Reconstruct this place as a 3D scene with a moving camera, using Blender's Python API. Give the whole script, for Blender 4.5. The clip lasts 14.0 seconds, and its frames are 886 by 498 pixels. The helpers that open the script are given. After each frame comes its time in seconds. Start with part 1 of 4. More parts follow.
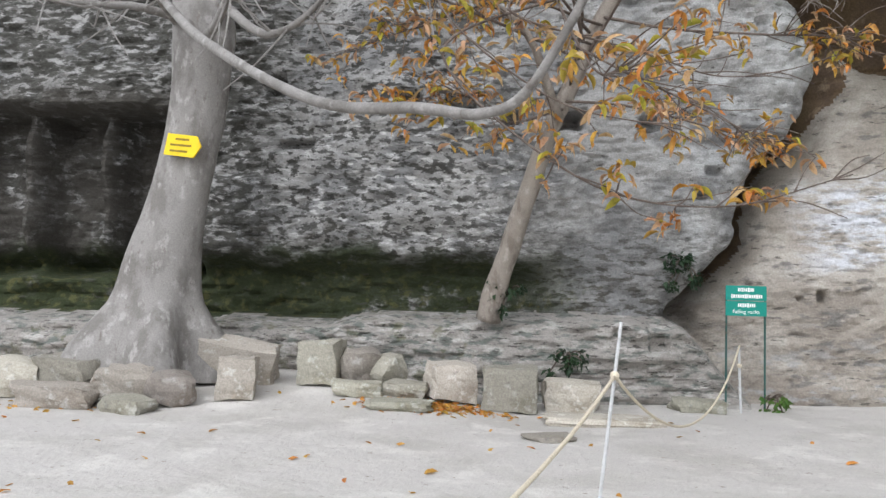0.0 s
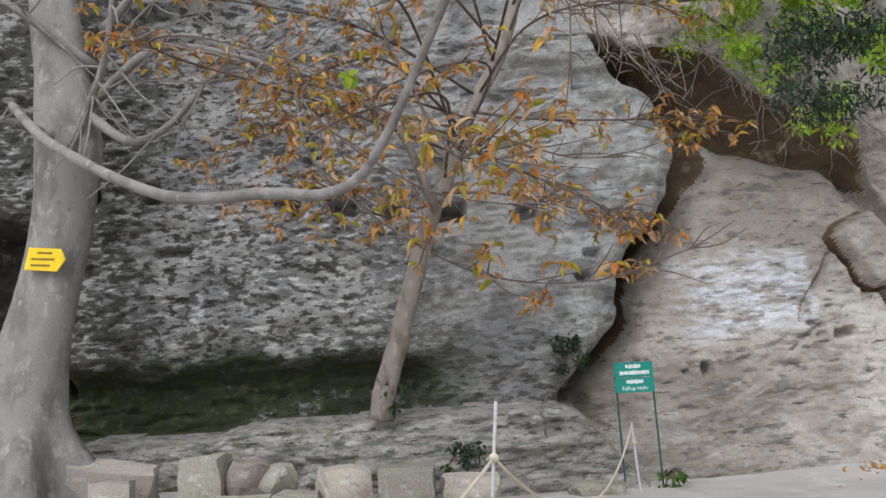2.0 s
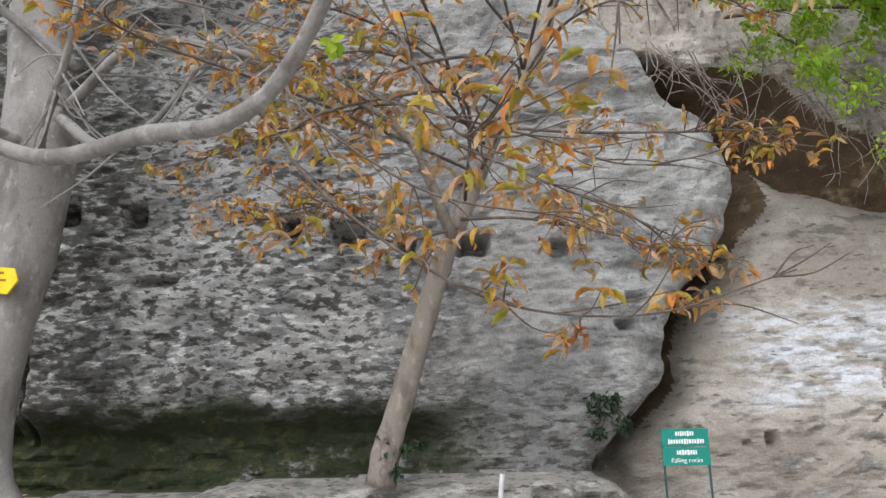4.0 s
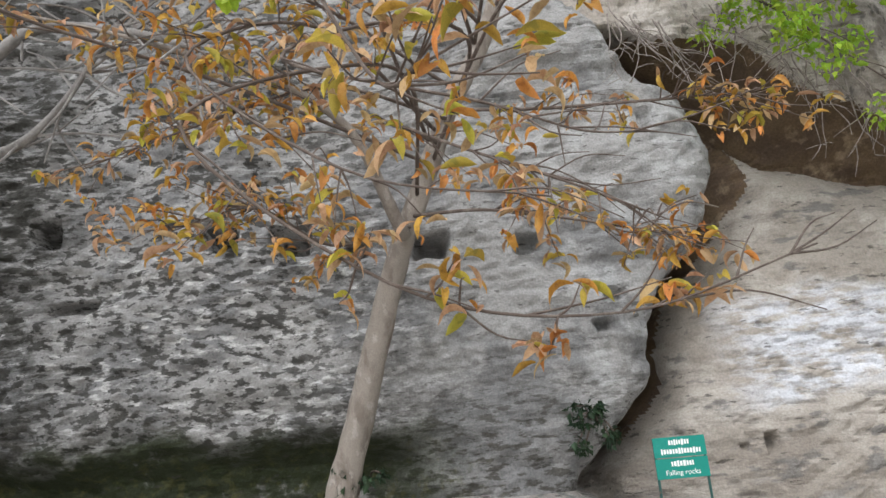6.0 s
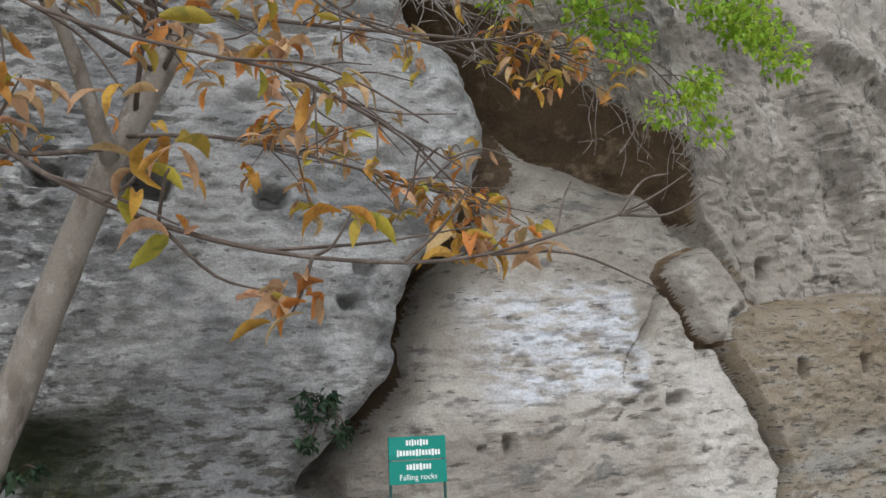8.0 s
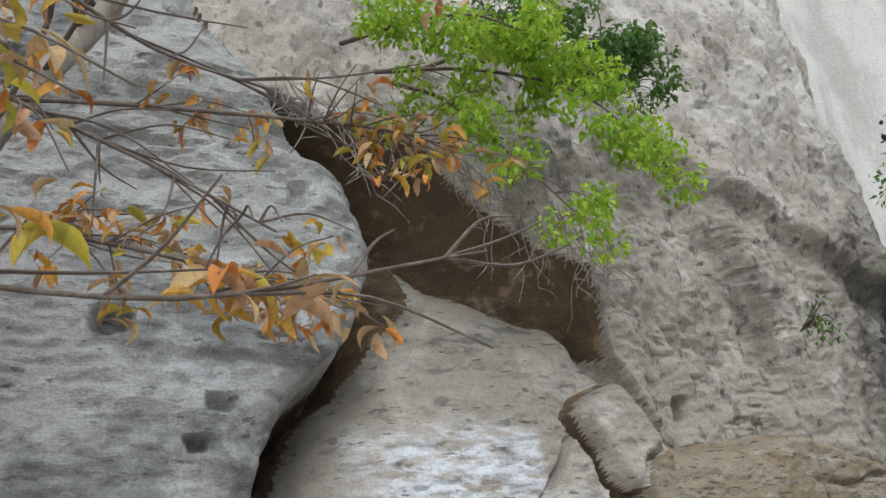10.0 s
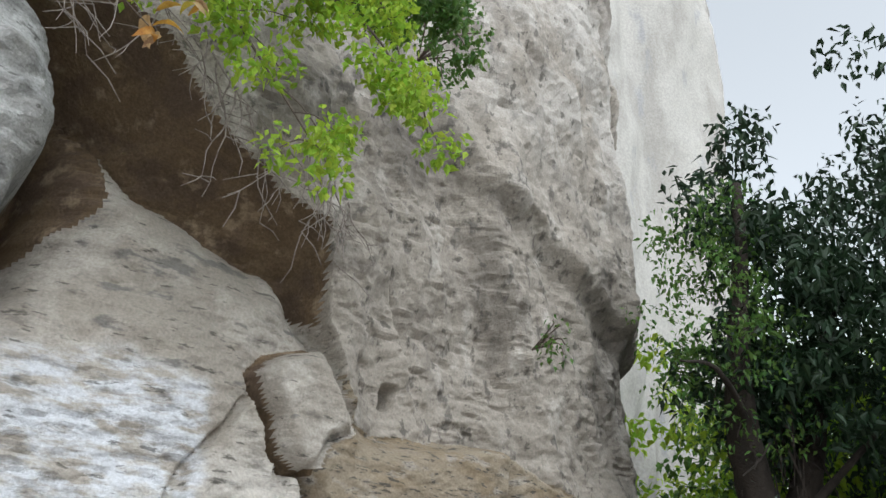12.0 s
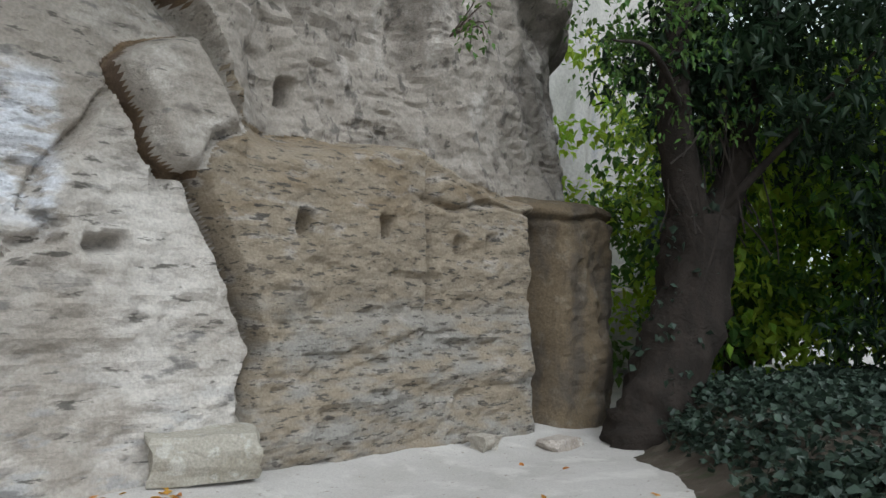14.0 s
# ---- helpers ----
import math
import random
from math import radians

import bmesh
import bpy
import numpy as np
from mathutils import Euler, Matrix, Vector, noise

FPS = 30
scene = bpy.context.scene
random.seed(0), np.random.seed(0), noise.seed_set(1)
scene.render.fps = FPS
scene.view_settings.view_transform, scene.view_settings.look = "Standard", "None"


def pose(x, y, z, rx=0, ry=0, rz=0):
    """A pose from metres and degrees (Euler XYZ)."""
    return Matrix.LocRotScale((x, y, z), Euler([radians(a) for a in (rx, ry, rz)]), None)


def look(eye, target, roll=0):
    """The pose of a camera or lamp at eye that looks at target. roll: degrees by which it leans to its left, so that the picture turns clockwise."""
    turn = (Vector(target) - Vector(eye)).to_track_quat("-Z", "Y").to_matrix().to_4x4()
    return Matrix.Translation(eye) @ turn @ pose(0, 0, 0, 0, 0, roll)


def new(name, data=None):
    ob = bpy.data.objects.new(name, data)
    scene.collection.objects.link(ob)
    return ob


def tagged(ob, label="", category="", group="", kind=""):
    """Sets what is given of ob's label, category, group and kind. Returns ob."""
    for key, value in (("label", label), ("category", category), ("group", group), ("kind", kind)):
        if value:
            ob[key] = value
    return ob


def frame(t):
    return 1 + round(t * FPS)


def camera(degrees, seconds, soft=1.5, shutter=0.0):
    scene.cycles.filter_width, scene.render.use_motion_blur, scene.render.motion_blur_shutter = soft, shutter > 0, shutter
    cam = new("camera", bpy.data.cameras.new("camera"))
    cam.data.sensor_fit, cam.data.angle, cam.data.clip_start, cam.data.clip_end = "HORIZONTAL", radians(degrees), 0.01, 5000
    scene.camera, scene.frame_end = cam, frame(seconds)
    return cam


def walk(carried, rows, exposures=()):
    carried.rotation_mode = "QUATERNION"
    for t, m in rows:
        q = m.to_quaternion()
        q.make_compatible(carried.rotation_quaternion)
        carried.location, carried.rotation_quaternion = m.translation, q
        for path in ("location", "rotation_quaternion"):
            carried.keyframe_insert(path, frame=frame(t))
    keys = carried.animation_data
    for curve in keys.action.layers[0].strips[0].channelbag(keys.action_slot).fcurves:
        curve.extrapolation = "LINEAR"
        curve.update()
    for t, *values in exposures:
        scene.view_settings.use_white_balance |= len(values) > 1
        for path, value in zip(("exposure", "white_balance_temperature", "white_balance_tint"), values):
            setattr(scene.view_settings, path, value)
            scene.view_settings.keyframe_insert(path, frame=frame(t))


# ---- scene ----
cam = camera(59.2, 14.0)
PATH = [
    (0, (-0.439, 0.021, 1.276), (-0.667, 2.004, 1.407), 1.7),
    (0.5, (-0.29, -0.272, 1.247), (-0.438, 1.719, 1.349), 3.1),
    (1, (-0.276, -0.074, 1.213), (-0.212, 1.915, 1.412), 2.5),
    (1.5, (-0.305, 0.032, 1.177), (-0.266, 1.997, 1.546), -1.2),
    (2, (-0.195, 0.143, 1.17), (-0.176, 2.105, 1.561), -3.2),
    (2.5, (-0.116, 0.387, 1.138), (-0.231, 2.329, 1.6), 1.2),
    (3, (-0.006, 0.755, 1.124), (-0.05, 2.693, 1.614), 2.9),
    (3.2, (-0.047, 0.923, 1.122), (-0.111, 2.846, 1.668), 1.4),
    (5.3, (0.14, 2.308, 1.351), (0.04, 4.233, 1.883), -2.4),
    (5.5, (0.141, 2.344, 1.343), (-0.002, 4.255, 1.916), -2.5),
    (6, (0.126, 2.567, 1.373), (0.138, 4.486, 1.935), -4.9),
    (6.3, (0.064, 2.748, 1.402), (0.187, 4.657, 1.985), -8.1),
    (6.5, (0.025, 2.911, 1.411), (0.331, 4.806, 1.97), -9.9),
    (7, (-0.103, 3.315, 1.421), (0.336, 5.189, 1.965), -7.9),
    (7.5, (-0.02, 3.513, 1.443), (0.351, 5.374, 2.075), -5.0),
    (8, (0.237, 3.833, 1.457), (0.899, 5.654, 1.953), -2.9),
    (8.5, (0.321, 4.287, 1.383), (1.245, 5.956, 1.983), -4.4),
    (8.7, (0.389, 4.405, 1.381), (1.253, 6.108, 1.974), -2.6),
    (10.8, (1.539, 4.566, 1.292), (2.289, 6.112, 2.316), -6.1),
    (11, (1.719, 4.639, 1.306), (2.538, 6.201, 2.248), -1.4),
    (11.5, (2.039, 4.82, 1.33), (3.039, 6.306, 2.219), -0.4),
    (12, (2.263, 4.936, 1.276), (3.439, 6.299, 2.148), 3.4),
    (12.1, (2.308, 4.982, 1.268), (3.516, 6.354, 2.079), 3.0),
    (12.5, (2.456, 5.192, 1.206), (3.716, 6.616, 1.827), 1.3),
    (13, (2.735, 5.172, 1.163), (3.867, 6.742, 1.669), 0.3),
    (13.5, (2.919, 5.312, 1.297), (4.209, 6.815, 1.568), 2.1),
    (14, (3.116, 5.429, 1.249), (4.548, 6.81, 1.448), -0.1),
]
walk(cam, [(t, look(eye, target, roll)) for t, eye, target, roll in PATH],
     [(0, -1.1, 6050, 10), (0.5, -1.5, 6050, 10), (1, -1.52, 6050, 10), (3, -1.27, 6150, 10), (6.5, -1.07, 6200, 10), (7, -1.27, 6200, 10), (8.5, -1.42, 6000, 8), (11, -1.2, 6000, 6), (12, -1.2, 6000, 6), (14, -1.5, 5900, 6)])

# ---- world and light ----
world = bpy.data.worlds.new("sky")
scene.world = world
world.use_nodes = True
wn = world.node_tree
sky = wn.nodes.new("ShaderNodeTexSky")
sky.sky_type = "NISHITA"
sky.sun_disc = False
sky.sun_elevation, sky.sun_rotation = radians(48), radians(200)
sky.air_density, sky.dust_density = 1.2, 3.0
haze = wn.nodes.new("ShaderNodeHueSaturation")
haze.inputs["Saturation"].default_value, haze.inputs["Value"].default_value = 0.1, 4.3
wn.links.new(sky.outputs[0], haze.inputs["Color"])
wn.links.new(haze.outputs[0], wn.nodes["Background"].inputs[0])
wn.nodes["Background"].inputs[1].default_value = 0.15

sun = new("sun", bpy.data.lights.new("sun", "SUN"))
sun.data.energy, sun.data.angle, sun.data.color = 0.45, radians(30), (1.0, 0.97, 0.93)
sun.matrix_world = look((5, -9, 14), (3, 9, 2))


# ---- noise and shape helpers ----
def lattice(ix, iy, seed):
    n = (ix.astype(np.int64) * 374761393 + iy.astype(np.int64) * 668265263 + seed * 974711) & 0x7FFFFFFF
    n = ((n ^ (n >> 13)) * 1274126177) & 0x7FFFFFFF
    return ((n ^ (n >> 16)) & 0xFFFF) / 65535.0


def vnoise(x, y, seed=0):
    ix, iy = np.floor(x), np.floor(y)
    fx, fy = x - ix, y - iy
    fx, fy = fx * fx * (3 - 2 * fx), fy * fy * (3 - 2 * fy)
    a, b = lattice(ix, iy, seed), lattice(ix + 1, iy, seed)
    c, d = lattice(ix, iy + 1, seed), lattice(ix + 1, iy + 1, seed)
    return (a + (b - a) * fx) * (1 - fy) + (c + (d - c) * fx) * fy - 0.5


def fbm(x, y, octaves=4, seed=0, gain=0.5):
    total, amp = np.zeros_like(x), 1.0
    for k in range(octaves):
        total += amp * vnoise(x * 2**k + 17.3 * k, y * 2**k - 9.1 * k, seed + k)
        amp *= gain
    return total


def step01(v, lo, hi):
    t = np.clip((v - lo) / (hi - lo), 0, 1)
    return t * t * (3 - 2 * t)


def part(name, bm, material, parent=None, label="", smooth=False):
    me = bpy.data.meshes.new(name)
    bm.to_mesh(me)
    bm.free()
    return mesh_object(name, me, material, parent, label, smooth)


def mesh_object(name, me, material, parent=None, label="", smooth=False):
    if material and not me.materials:
        me.materials.append(material)
    if smooth:
        me.polygons.foreach_set("use_smooth", [True] * len(me.polygons))
    ob = new(name, me)
    if parent:
        ob.parent = parent
    if label:
        ob["label"] = label
    return ob


def raw_mesh(name, verts, faces):
    me = bpy.data.meshes.new(name)
    me.from_pydata([tuple(v) for v in verts], [], [tuple(f) for f in faces])
    me.update()
    return me


def empty(name, place=(0, 0, 0), turn=0):
    ob = new(name)
    ob.matrix_world = pose(*place, 0, 0, turn)
    return ob


def box_bm(size, centre=(0, 0, 0), bevel=0.0, turn=None):
    bm = bmesh.new()
    bmesh.ops.create_cube(bm, size=1)
    bmesh.ops.scale(bm, vec=size, verts=bm.verts)
    if bevel:
        bmesh.ops.bevel(bm, geom=bm.edges[:], offset=bevel, segments=2, affect="EDGES")
    if turn:
        bmesh.ops.transform(bm, matrix=turn, verts=bm.verts)
    bmesh.ops.translate(bm, vec=centre, verts=bm.verts)
    return bm


def tube_data(points, radii, sides=8, rough=0.0, seed=0):
    """Vertices and faces of a tapered tube along points."""
    rng = random.Random(seed)
    pts = [Vector(p) for p in points]
    verts, faces = [], []
    for i, p in enumerate(pts):
        ahead = (pts[min(i + 1, len(pts) - 1)] - pts[max(i - 1, 0)]).normalized()
        side = ahead.cross(Vector((0.3, 1, 0.2))).normalized()
        up = side.cross(ahead)
        for k in range(sides):
            a = 2 * math.pi * k / sides
            r = radii[i] * (1 + rough * (rng.random() - 0.5) + rough * math.sin(3 * a + i * 0.7) * 0.4)
            verts.append(p + (side * math.cos(a) + up * math.sin(a)) * r)
    for i in range(len(pts) - 1):
        for k in range(sides):
            a, b = i * sides + k, i * sides + (k + 1) % sides
            faces.append((a, b, b + sides, a + sides))
    faces.append(tuple(range(sides - 1, -1, -1)))
    n = (len(pts) - 1) * sides
    faces.append(tuple(range(n, n + sides)))
    return verts, faces


def spline(points, steps=6):
    pts = [Vector(p) for p in points]
    pts = [2 * pts[0] - pts[1]] + pts + [2 * pts[-1] - pts[-2]]
    out = []
    for i in range(1, len(pts) - 2):
        for s in range(steps):
            t = s / steps
            a, b, c, d = pts[i - 1 : i + 3]
            out.append(0.5 * (2 * b + (c - a) * t + (2 * a - 5 * b + 4 * c - d) * t * t + (3 * b - a - 3 * c + d) * t**3))
    return out + [pts[-2]]


def join_data(pieces):
    verts, faces = [], []
    for v, f in pieces:
        base = len(verts)
        verts += v
        faces += [tuple(i + base for i in face) for face in f]
    return verts, faces


# ---- materials ----
def material(name, base, layers=(), rough=0.9, bump=0.3, bump_scale=30, metal=0.0, fine=0.15, vary=0.0, through_light=0.0, bed=1.0):
    """base colour and layers of (colour, noise scale, lo, hi, stretch, strength[, zlow, zhigh])."""
    m = bpy.data.materials.new(name)
    m.use_nodes = True
    nt = m.node_tree
    N, L = nt.nodes, nt.links
    bsdf = N["Principled BSDF"]
    bsdf.inputs["Roughness"].default_value, bsdf.inputs["Metallic"].default_value = rough, metal
    bsdf.inputs["Specular IOR Level"].default_value = 0.25
    coord = N.new("ShaderNodeTexCoord")

    def noise_node(scale, stretch=(1, 1, 1), detail=6, rough_=0.6):
        mp = N.new("ShaderNodeMapping")
        mp.inputs["Scale"].default_value = stretch
        L.new(coord.outputs["Object"], mp.inputs[0])
        nz = N.new("ShaderNodeTexNoise")
        nz.inputs["Scale"].default_value, nz.inputs["Detail"].default_value = scale, detail
        nz.inputs["Roughness"].default_value = rough_
        L.new(mp.outputs[0], nz.inputs["Vector"])
        return nz.outputs["Fac"]

    def ramp(src, lo, hi, strength=1.0):
        r = N.new("ShaderNodeMapRange")
        r.interpolation_type = "SMOOTHSTEP"
        r.inputs["From Min"].default_value, r.inputs["From Max"].default_value = lo, hi
        r.inputs["To Max"].default_value = strength
        L.new(src, r.inputs["Value"])
        return r.outputs[0]

    def mul(a, b):
        x = N.new("ShaderNodeMath")
        x.operation = "MULTIPLY"
        L.new(a, x.inputs[0])
        L.new(b, x.inputs[1])
        return x.outputs[0]

    rgb = N.new("ShaderNodeRGB")
    rgb.outputs[0].default_value = (*base, 1)
    colour = rgb.outputs[0]
    sep = None
    for colour_b, scale, lo, hi, stretch, strength, *zone in layers:
        mask = ramp(noise_node(scale, stretch), lo, hi, strength)
        for axis, a, b in zone:
            if sep is None:
                sep = N.new("ShaderNodeSeparateXYZ")
                warp = N.new("ShaderNodeVectorMath")
                warp.operation = "MULTIPLY_ADD"
                wob = N.new("ShaderNodeTexNoise")
                wob.inputs["Scale"].default_value, wob.inputs["Detail"].default_value = 1.3, 6
                L.new(coord.outputs["Object"], wob.inputs["Vector"])
                L.new(wob.outputs["Color"], warp.inputs[0])
                warp.inputs[1].default_value = (0.9, 0.9, 0.9)
                L.new(coord.outputs["Object"], warp.inputs[2])
                L.new(warp.outputs[0], sep.inputs[0])
            mask = mul(mask, ramp(sep.outputs["XYZ".index(axis)], a + 0.45, b + 0.45))
        mix = N.new("ShaderNodeMix")
        mix.data_type = "RGBA"
        L.new(mask, mix.inputs["Factor"])
        L.new(colour, mix.inputs["A"])
        mix.inputs["B"].default_value = (*colour_b, 1)
        colour = mix.outputs["Result"]
    if fine or vary:
        hsv = N.new("ShaderNodeHueSaturation")
        L.new(colour, hsv.inputs["Color"])
        L.new(ramp(noise_node(bump_scale * 1.7), 0.25, 0.75, 1), hsv.inputs["Value"])
        value = hsv.inputs["Value"].links[0].from_node
        value.inputs["To Min"].default_value, value.inputs["To Max"].default_value = 1 - fine, 1 + fine
        colour = hsv.outputs[0]
        if vary:
            info = N.new("ShaderNodeObjectInfo")
            geo = N.new("ShaderNodeNewGeometry")
            add = N.new("ShaderNodeMath")
            L.new(info.outputs["Random"], add.inputs[0])
            L.new(geo.outputs["Random Per Island"], add.inputs[1])
            fr = N.new("ShaderNodeMath")
            fr.operation = "FRACT"
            L.new(add.outputs[0], fr.inputs[0])
            h2 = N.new("ShaderNodeHueSaturation")
            L.new(colour, h2.inputs["Color"])
            hue = N.new("ShaderNodeMapRange")
            hue.inputs["To Min"].default_value, hue.inputs["To Max"].default_value = 0.5 - vary * 0.03, 0.5 + vary * 0.07
            L.new(fr.outputs[0], hue.inputs["Value"])
            L.new(hue.outputs[0], h2.inputs["Hue"])
            val = N.new("ShaderNodeMapRange")
            val.inputs["To Min"].default_value, val.inputs["To Max"].default_value = 1 - vary * 0.6, 1 + vary * 0.6
            wn2 = N.new("ShaderNodeTexWhiteNoise")
            wn2.noise_dimensions = "1D"
            L.new(fr.outputs[0], wn2.inputs["W"])
            L.new(wn2.outputs["Value"], val.inputs["Value"])
            L.new(val.outputs[0], h2.inputs["Value"])
            colour = h2.outputs[0]
    L.new(colour, bsdf.inputs["Base Color"])
    if bump:
        b1 = N.new("ShaderNodeBump")
        b1.inputs["Strength"].default_value, b1.inputs["Distance"].default_value = bump, 0.05
        L.new(noise_node(bump_scale * 0.25, (1, 1, bed), 10, 0.65), b1.inputs["Height"])
        L.new(b1.outputs[0], bsdf.inputs["Normal"])
    if through_light:
        tr = N.new("ShaderNodeBsdfTranslucent")
        L.new(colour, tr.inputs["Color"])
        ms = N.new("ShaderNodeMixShader")
        ms.inputs[0].default_value = through_light
        L.new(bsdf.outputs[0], ms.inputs[1])
        L.new(tr.outputs[0], ms.inputs[2])
        L.new(ms.outputs[0], N["Material Output"].inputs["Surface"])
    return m


U = (1, 1, 1)
BED = (1, 1, 3)
M_A = material("lichen_rock_shaded_recess", (0.29, 0.282, 0.27), [
    ((0.17, 0.168, 0.165), 1.2, 0.45, 0.6, U, 0.9),
    ((0.52, 0.51, 0.49), 4.0, 0.52, 0.64, BED, 0.85, ("X", 0.5, -1.0), ("Z", 1.5, 2.2), ("Z", 5.0, 3.4)),
    ((0.42, 0.42, 0.41), 2.5, 0.5, 0.62, U, 0.55, ("X", 0.6, 2.0)),
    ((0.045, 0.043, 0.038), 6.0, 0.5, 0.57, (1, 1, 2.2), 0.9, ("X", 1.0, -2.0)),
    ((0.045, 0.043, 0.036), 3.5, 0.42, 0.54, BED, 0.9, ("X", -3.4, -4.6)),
    ((0.06, 0.055, 0.045), 5.0, 0.5, 0.6, BED, 0.85, ("Z", 2.7, 1.7)),
    # shade of the recess at the far left, put into the colour
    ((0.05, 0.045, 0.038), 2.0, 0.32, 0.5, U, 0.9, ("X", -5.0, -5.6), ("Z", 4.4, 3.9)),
    ((0.028, 0.036, 0.014), 2.0, 0.3, 0.42, U, 0.95, ("Z", 2.05, 1.7), ("X", 0.6, -0.8)),
    ((0.09, 0.085, 0.03), 7.0, 0.52, 0.62, U, 0.6, ("Z", 1.9, 1.5), ("X", 1.0, -0.8)),
    ((0.06, 0.055, 0.048), 6.0, 0.6, 0.66, (0.8, 1, 2.5), 0.7),
], bump=0.9, bump_scale=26, fine=0.22, bed=2.0)
M_LEDGE = material("ledge_rock", (0.28, 0.258, 0.235), [
    ((0.42, 0.40, 0.37), 3.0, 0.5, 0.62, BED, 0.8),
    ((0.11, 0.125, 0.11), 4.0, 0.5, 0.62, BED, 0.8),
    ((0.10, 0.10, 0.05), 5.0, 0.55, 0.65, U, 0.6, ("X", -0.5, -1.5)),
    ((0.06, 0.055, 0.048), 7.0, 0.58, 0.64, (0.8, 1, 3.5), 0.85),
], bump=0.9, bump_scale=26, fine=0.2, bed=2.5)
M_B = material("pale_rock", (0.315, 0.28, 0.24), [
    ((0.425, 0.39, 0.345), 1.5, 0.45, 0.6, U, 0.8),
    ((0.53, 0.495, 0.45), 1.1, 0.4, 0.6, U, 0.8, ("X", 4.2, 5.2), ("Z", 2.6, 2.0)),
    ((0.22, 0.19, 0.16), 1.2, 0.4, 0.6, BED, 0.8, ("Z", 1.8, 1.3), ("X", 4.8, 3.6)),
    ((0.60, 0.615, 0.65), 3.0, 0.38, 0.56, BED, 0.85, ("Z", 1.75, 2.0), ("Z", 3.25, 2.9), ("X", 3.0, 3.7), ("X", 5.2, 5.0)),
    ((0.33, 0.33, 0.33), 2.4, 0.52, 0.62, BED, 0.6, ("Z", 1.3, 0.4)),
    ((0.16, 0.145, 0.13), 2.2, 0.57, 0.68, BED, 0.6),
    ((0.13, 0.125, 0.12), 2.5, 0.58, 0.66, (0.7, 1, 2), 0.7),
    ((0.07, 0.064, 0.055), 4.5, 0.61, 0.66, (0.7, 1, 3.0), 0.75),
], bump=1.0, bump_scale=22, fine=0.16, bed=1.6)
# brown rock, darkened further for shade under the roof and in the gaps
M_ROOF_SHADE = material("shaded_brown_rock", (0.14, 0.097, 0.058), [
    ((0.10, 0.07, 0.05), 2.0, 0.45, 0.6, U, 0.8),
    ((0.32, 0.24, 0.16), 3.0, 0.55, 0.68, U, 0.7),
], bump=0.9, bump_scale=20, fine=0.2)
M_C = material("grey_beige_rock", (0.295, 0.262, 0.225), [
    ((0.17, 0.15, 0.128), 0.9, 0.48, 0.62, U, 0.85),
    ((0.42, 0.385, 0.345), 1.6, 0.52, 0.66, (1.2, 1, 0.6), 0.8),
    ((0.10, 0.09, 0.08), 3.5, 0.56, 0.66, (1.5, 1, 0.9), 0.8),
    ((0.50, 0.47, 0.435), 0.8, 0.4, 0.6, U, 0.7, ("Z", 6.5, 9.0)),
    ((0.07, 0.064, 0.055), 4.0, 0.6, 0.66, (1.6, 1, 1.3), 0.7),
], bump=0.9, bump_scale=20, fine=0.18)
M_D = material("tan_rock", (0.25, 0.207, 0.152), [
    ((0.20, 0.152, 0.098), 1.2, 0.45, 0.62, BED, 0.8, ("Z", 1.9, 2.4)),
    ((0.25, 0.24, 0.22), 1.4, 0.4, 0.6, BED, 0.85, ("Z", 1.9, 1.0)),
    ((0.35, 0.32, 0.285), 3.0, 0.55, 0.68, BED, 0.7),
    ((0.07, 0.06, 0.05), 6.0, 0.57, 0.66, BED, 0.85),
    ((0.06, 0.055, 0.048), 7.0, 0.58, 0.64, (0.8, 1, 3.5), 0.85),
], bump=0.9, bump_scale=24, fine=0.18, bed=2.0)
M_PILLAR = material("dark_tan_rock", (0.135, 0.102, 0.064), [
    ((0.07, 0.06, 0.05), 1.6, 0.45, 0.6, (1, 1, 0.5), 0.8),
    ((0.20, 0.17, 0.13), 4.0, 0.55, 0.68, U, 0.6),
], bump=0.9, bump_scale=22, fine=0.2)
M_STONE = material("limestone_block", (0.34, 0.305, 0.262), [
    ((0.22, 0.185, 0.145), 3.0, 0.48, 0.65, U, 0.8),
    ((0.50, 0.475, 0.435), 6.0, 0.55, 0.66, U, 0.7),
    ((0.22, 0.20, 0.18), 11.0, 0.6, 0.7, U, 0.6),
], bump=0.6, bump_scale=30, fine=0.2, vary=0.6)
M_FAR = material("bleached_rock", (0.44, 0.42, 0.39), [
    ((0.33, 0.31, 0.285), 0.5, 0.48, 0.62, (1, 1, 0.4), 0.8),
    ((0.30, 0.30, 0.31), 1.5, 0.58, 0.7, (1, 1, 0.4), 0.7),
], bump=0.8, bump_scale=8, fine=0.15)
M_GROUND = material("trodden_sand", (0.47, 0.445, 0.415), [
    ((0.40, 0.375, 0.34), 0.8, 0.45, 0.62, U, 0.8),
    ((0.58, 0.555, 0.515), 1.7, 0.52, 0.66, U, 0.7),
    ((0.22, 0.185, 0.15), 9.0, 0.64, 0.7, (1, 1.6, 1), 0.8),
    ((0.16, 0.11, 0.07), 16.0, 0.66, 0.71, U, 0.7),
], bump=0.5, bump_scale=40, fine=0.12)
M_SOIL = material("dark_soil", (0.075, 0.06, 0.045), [
    ((0.13, 0.11, 0.085), 4.0, 0.5, 0.65, U, 0.8), ((0.05, 0.06, 0.03), 6.0, 0.55, 0.65, U, 0.7)], bump=0.9, bump_scale=40)
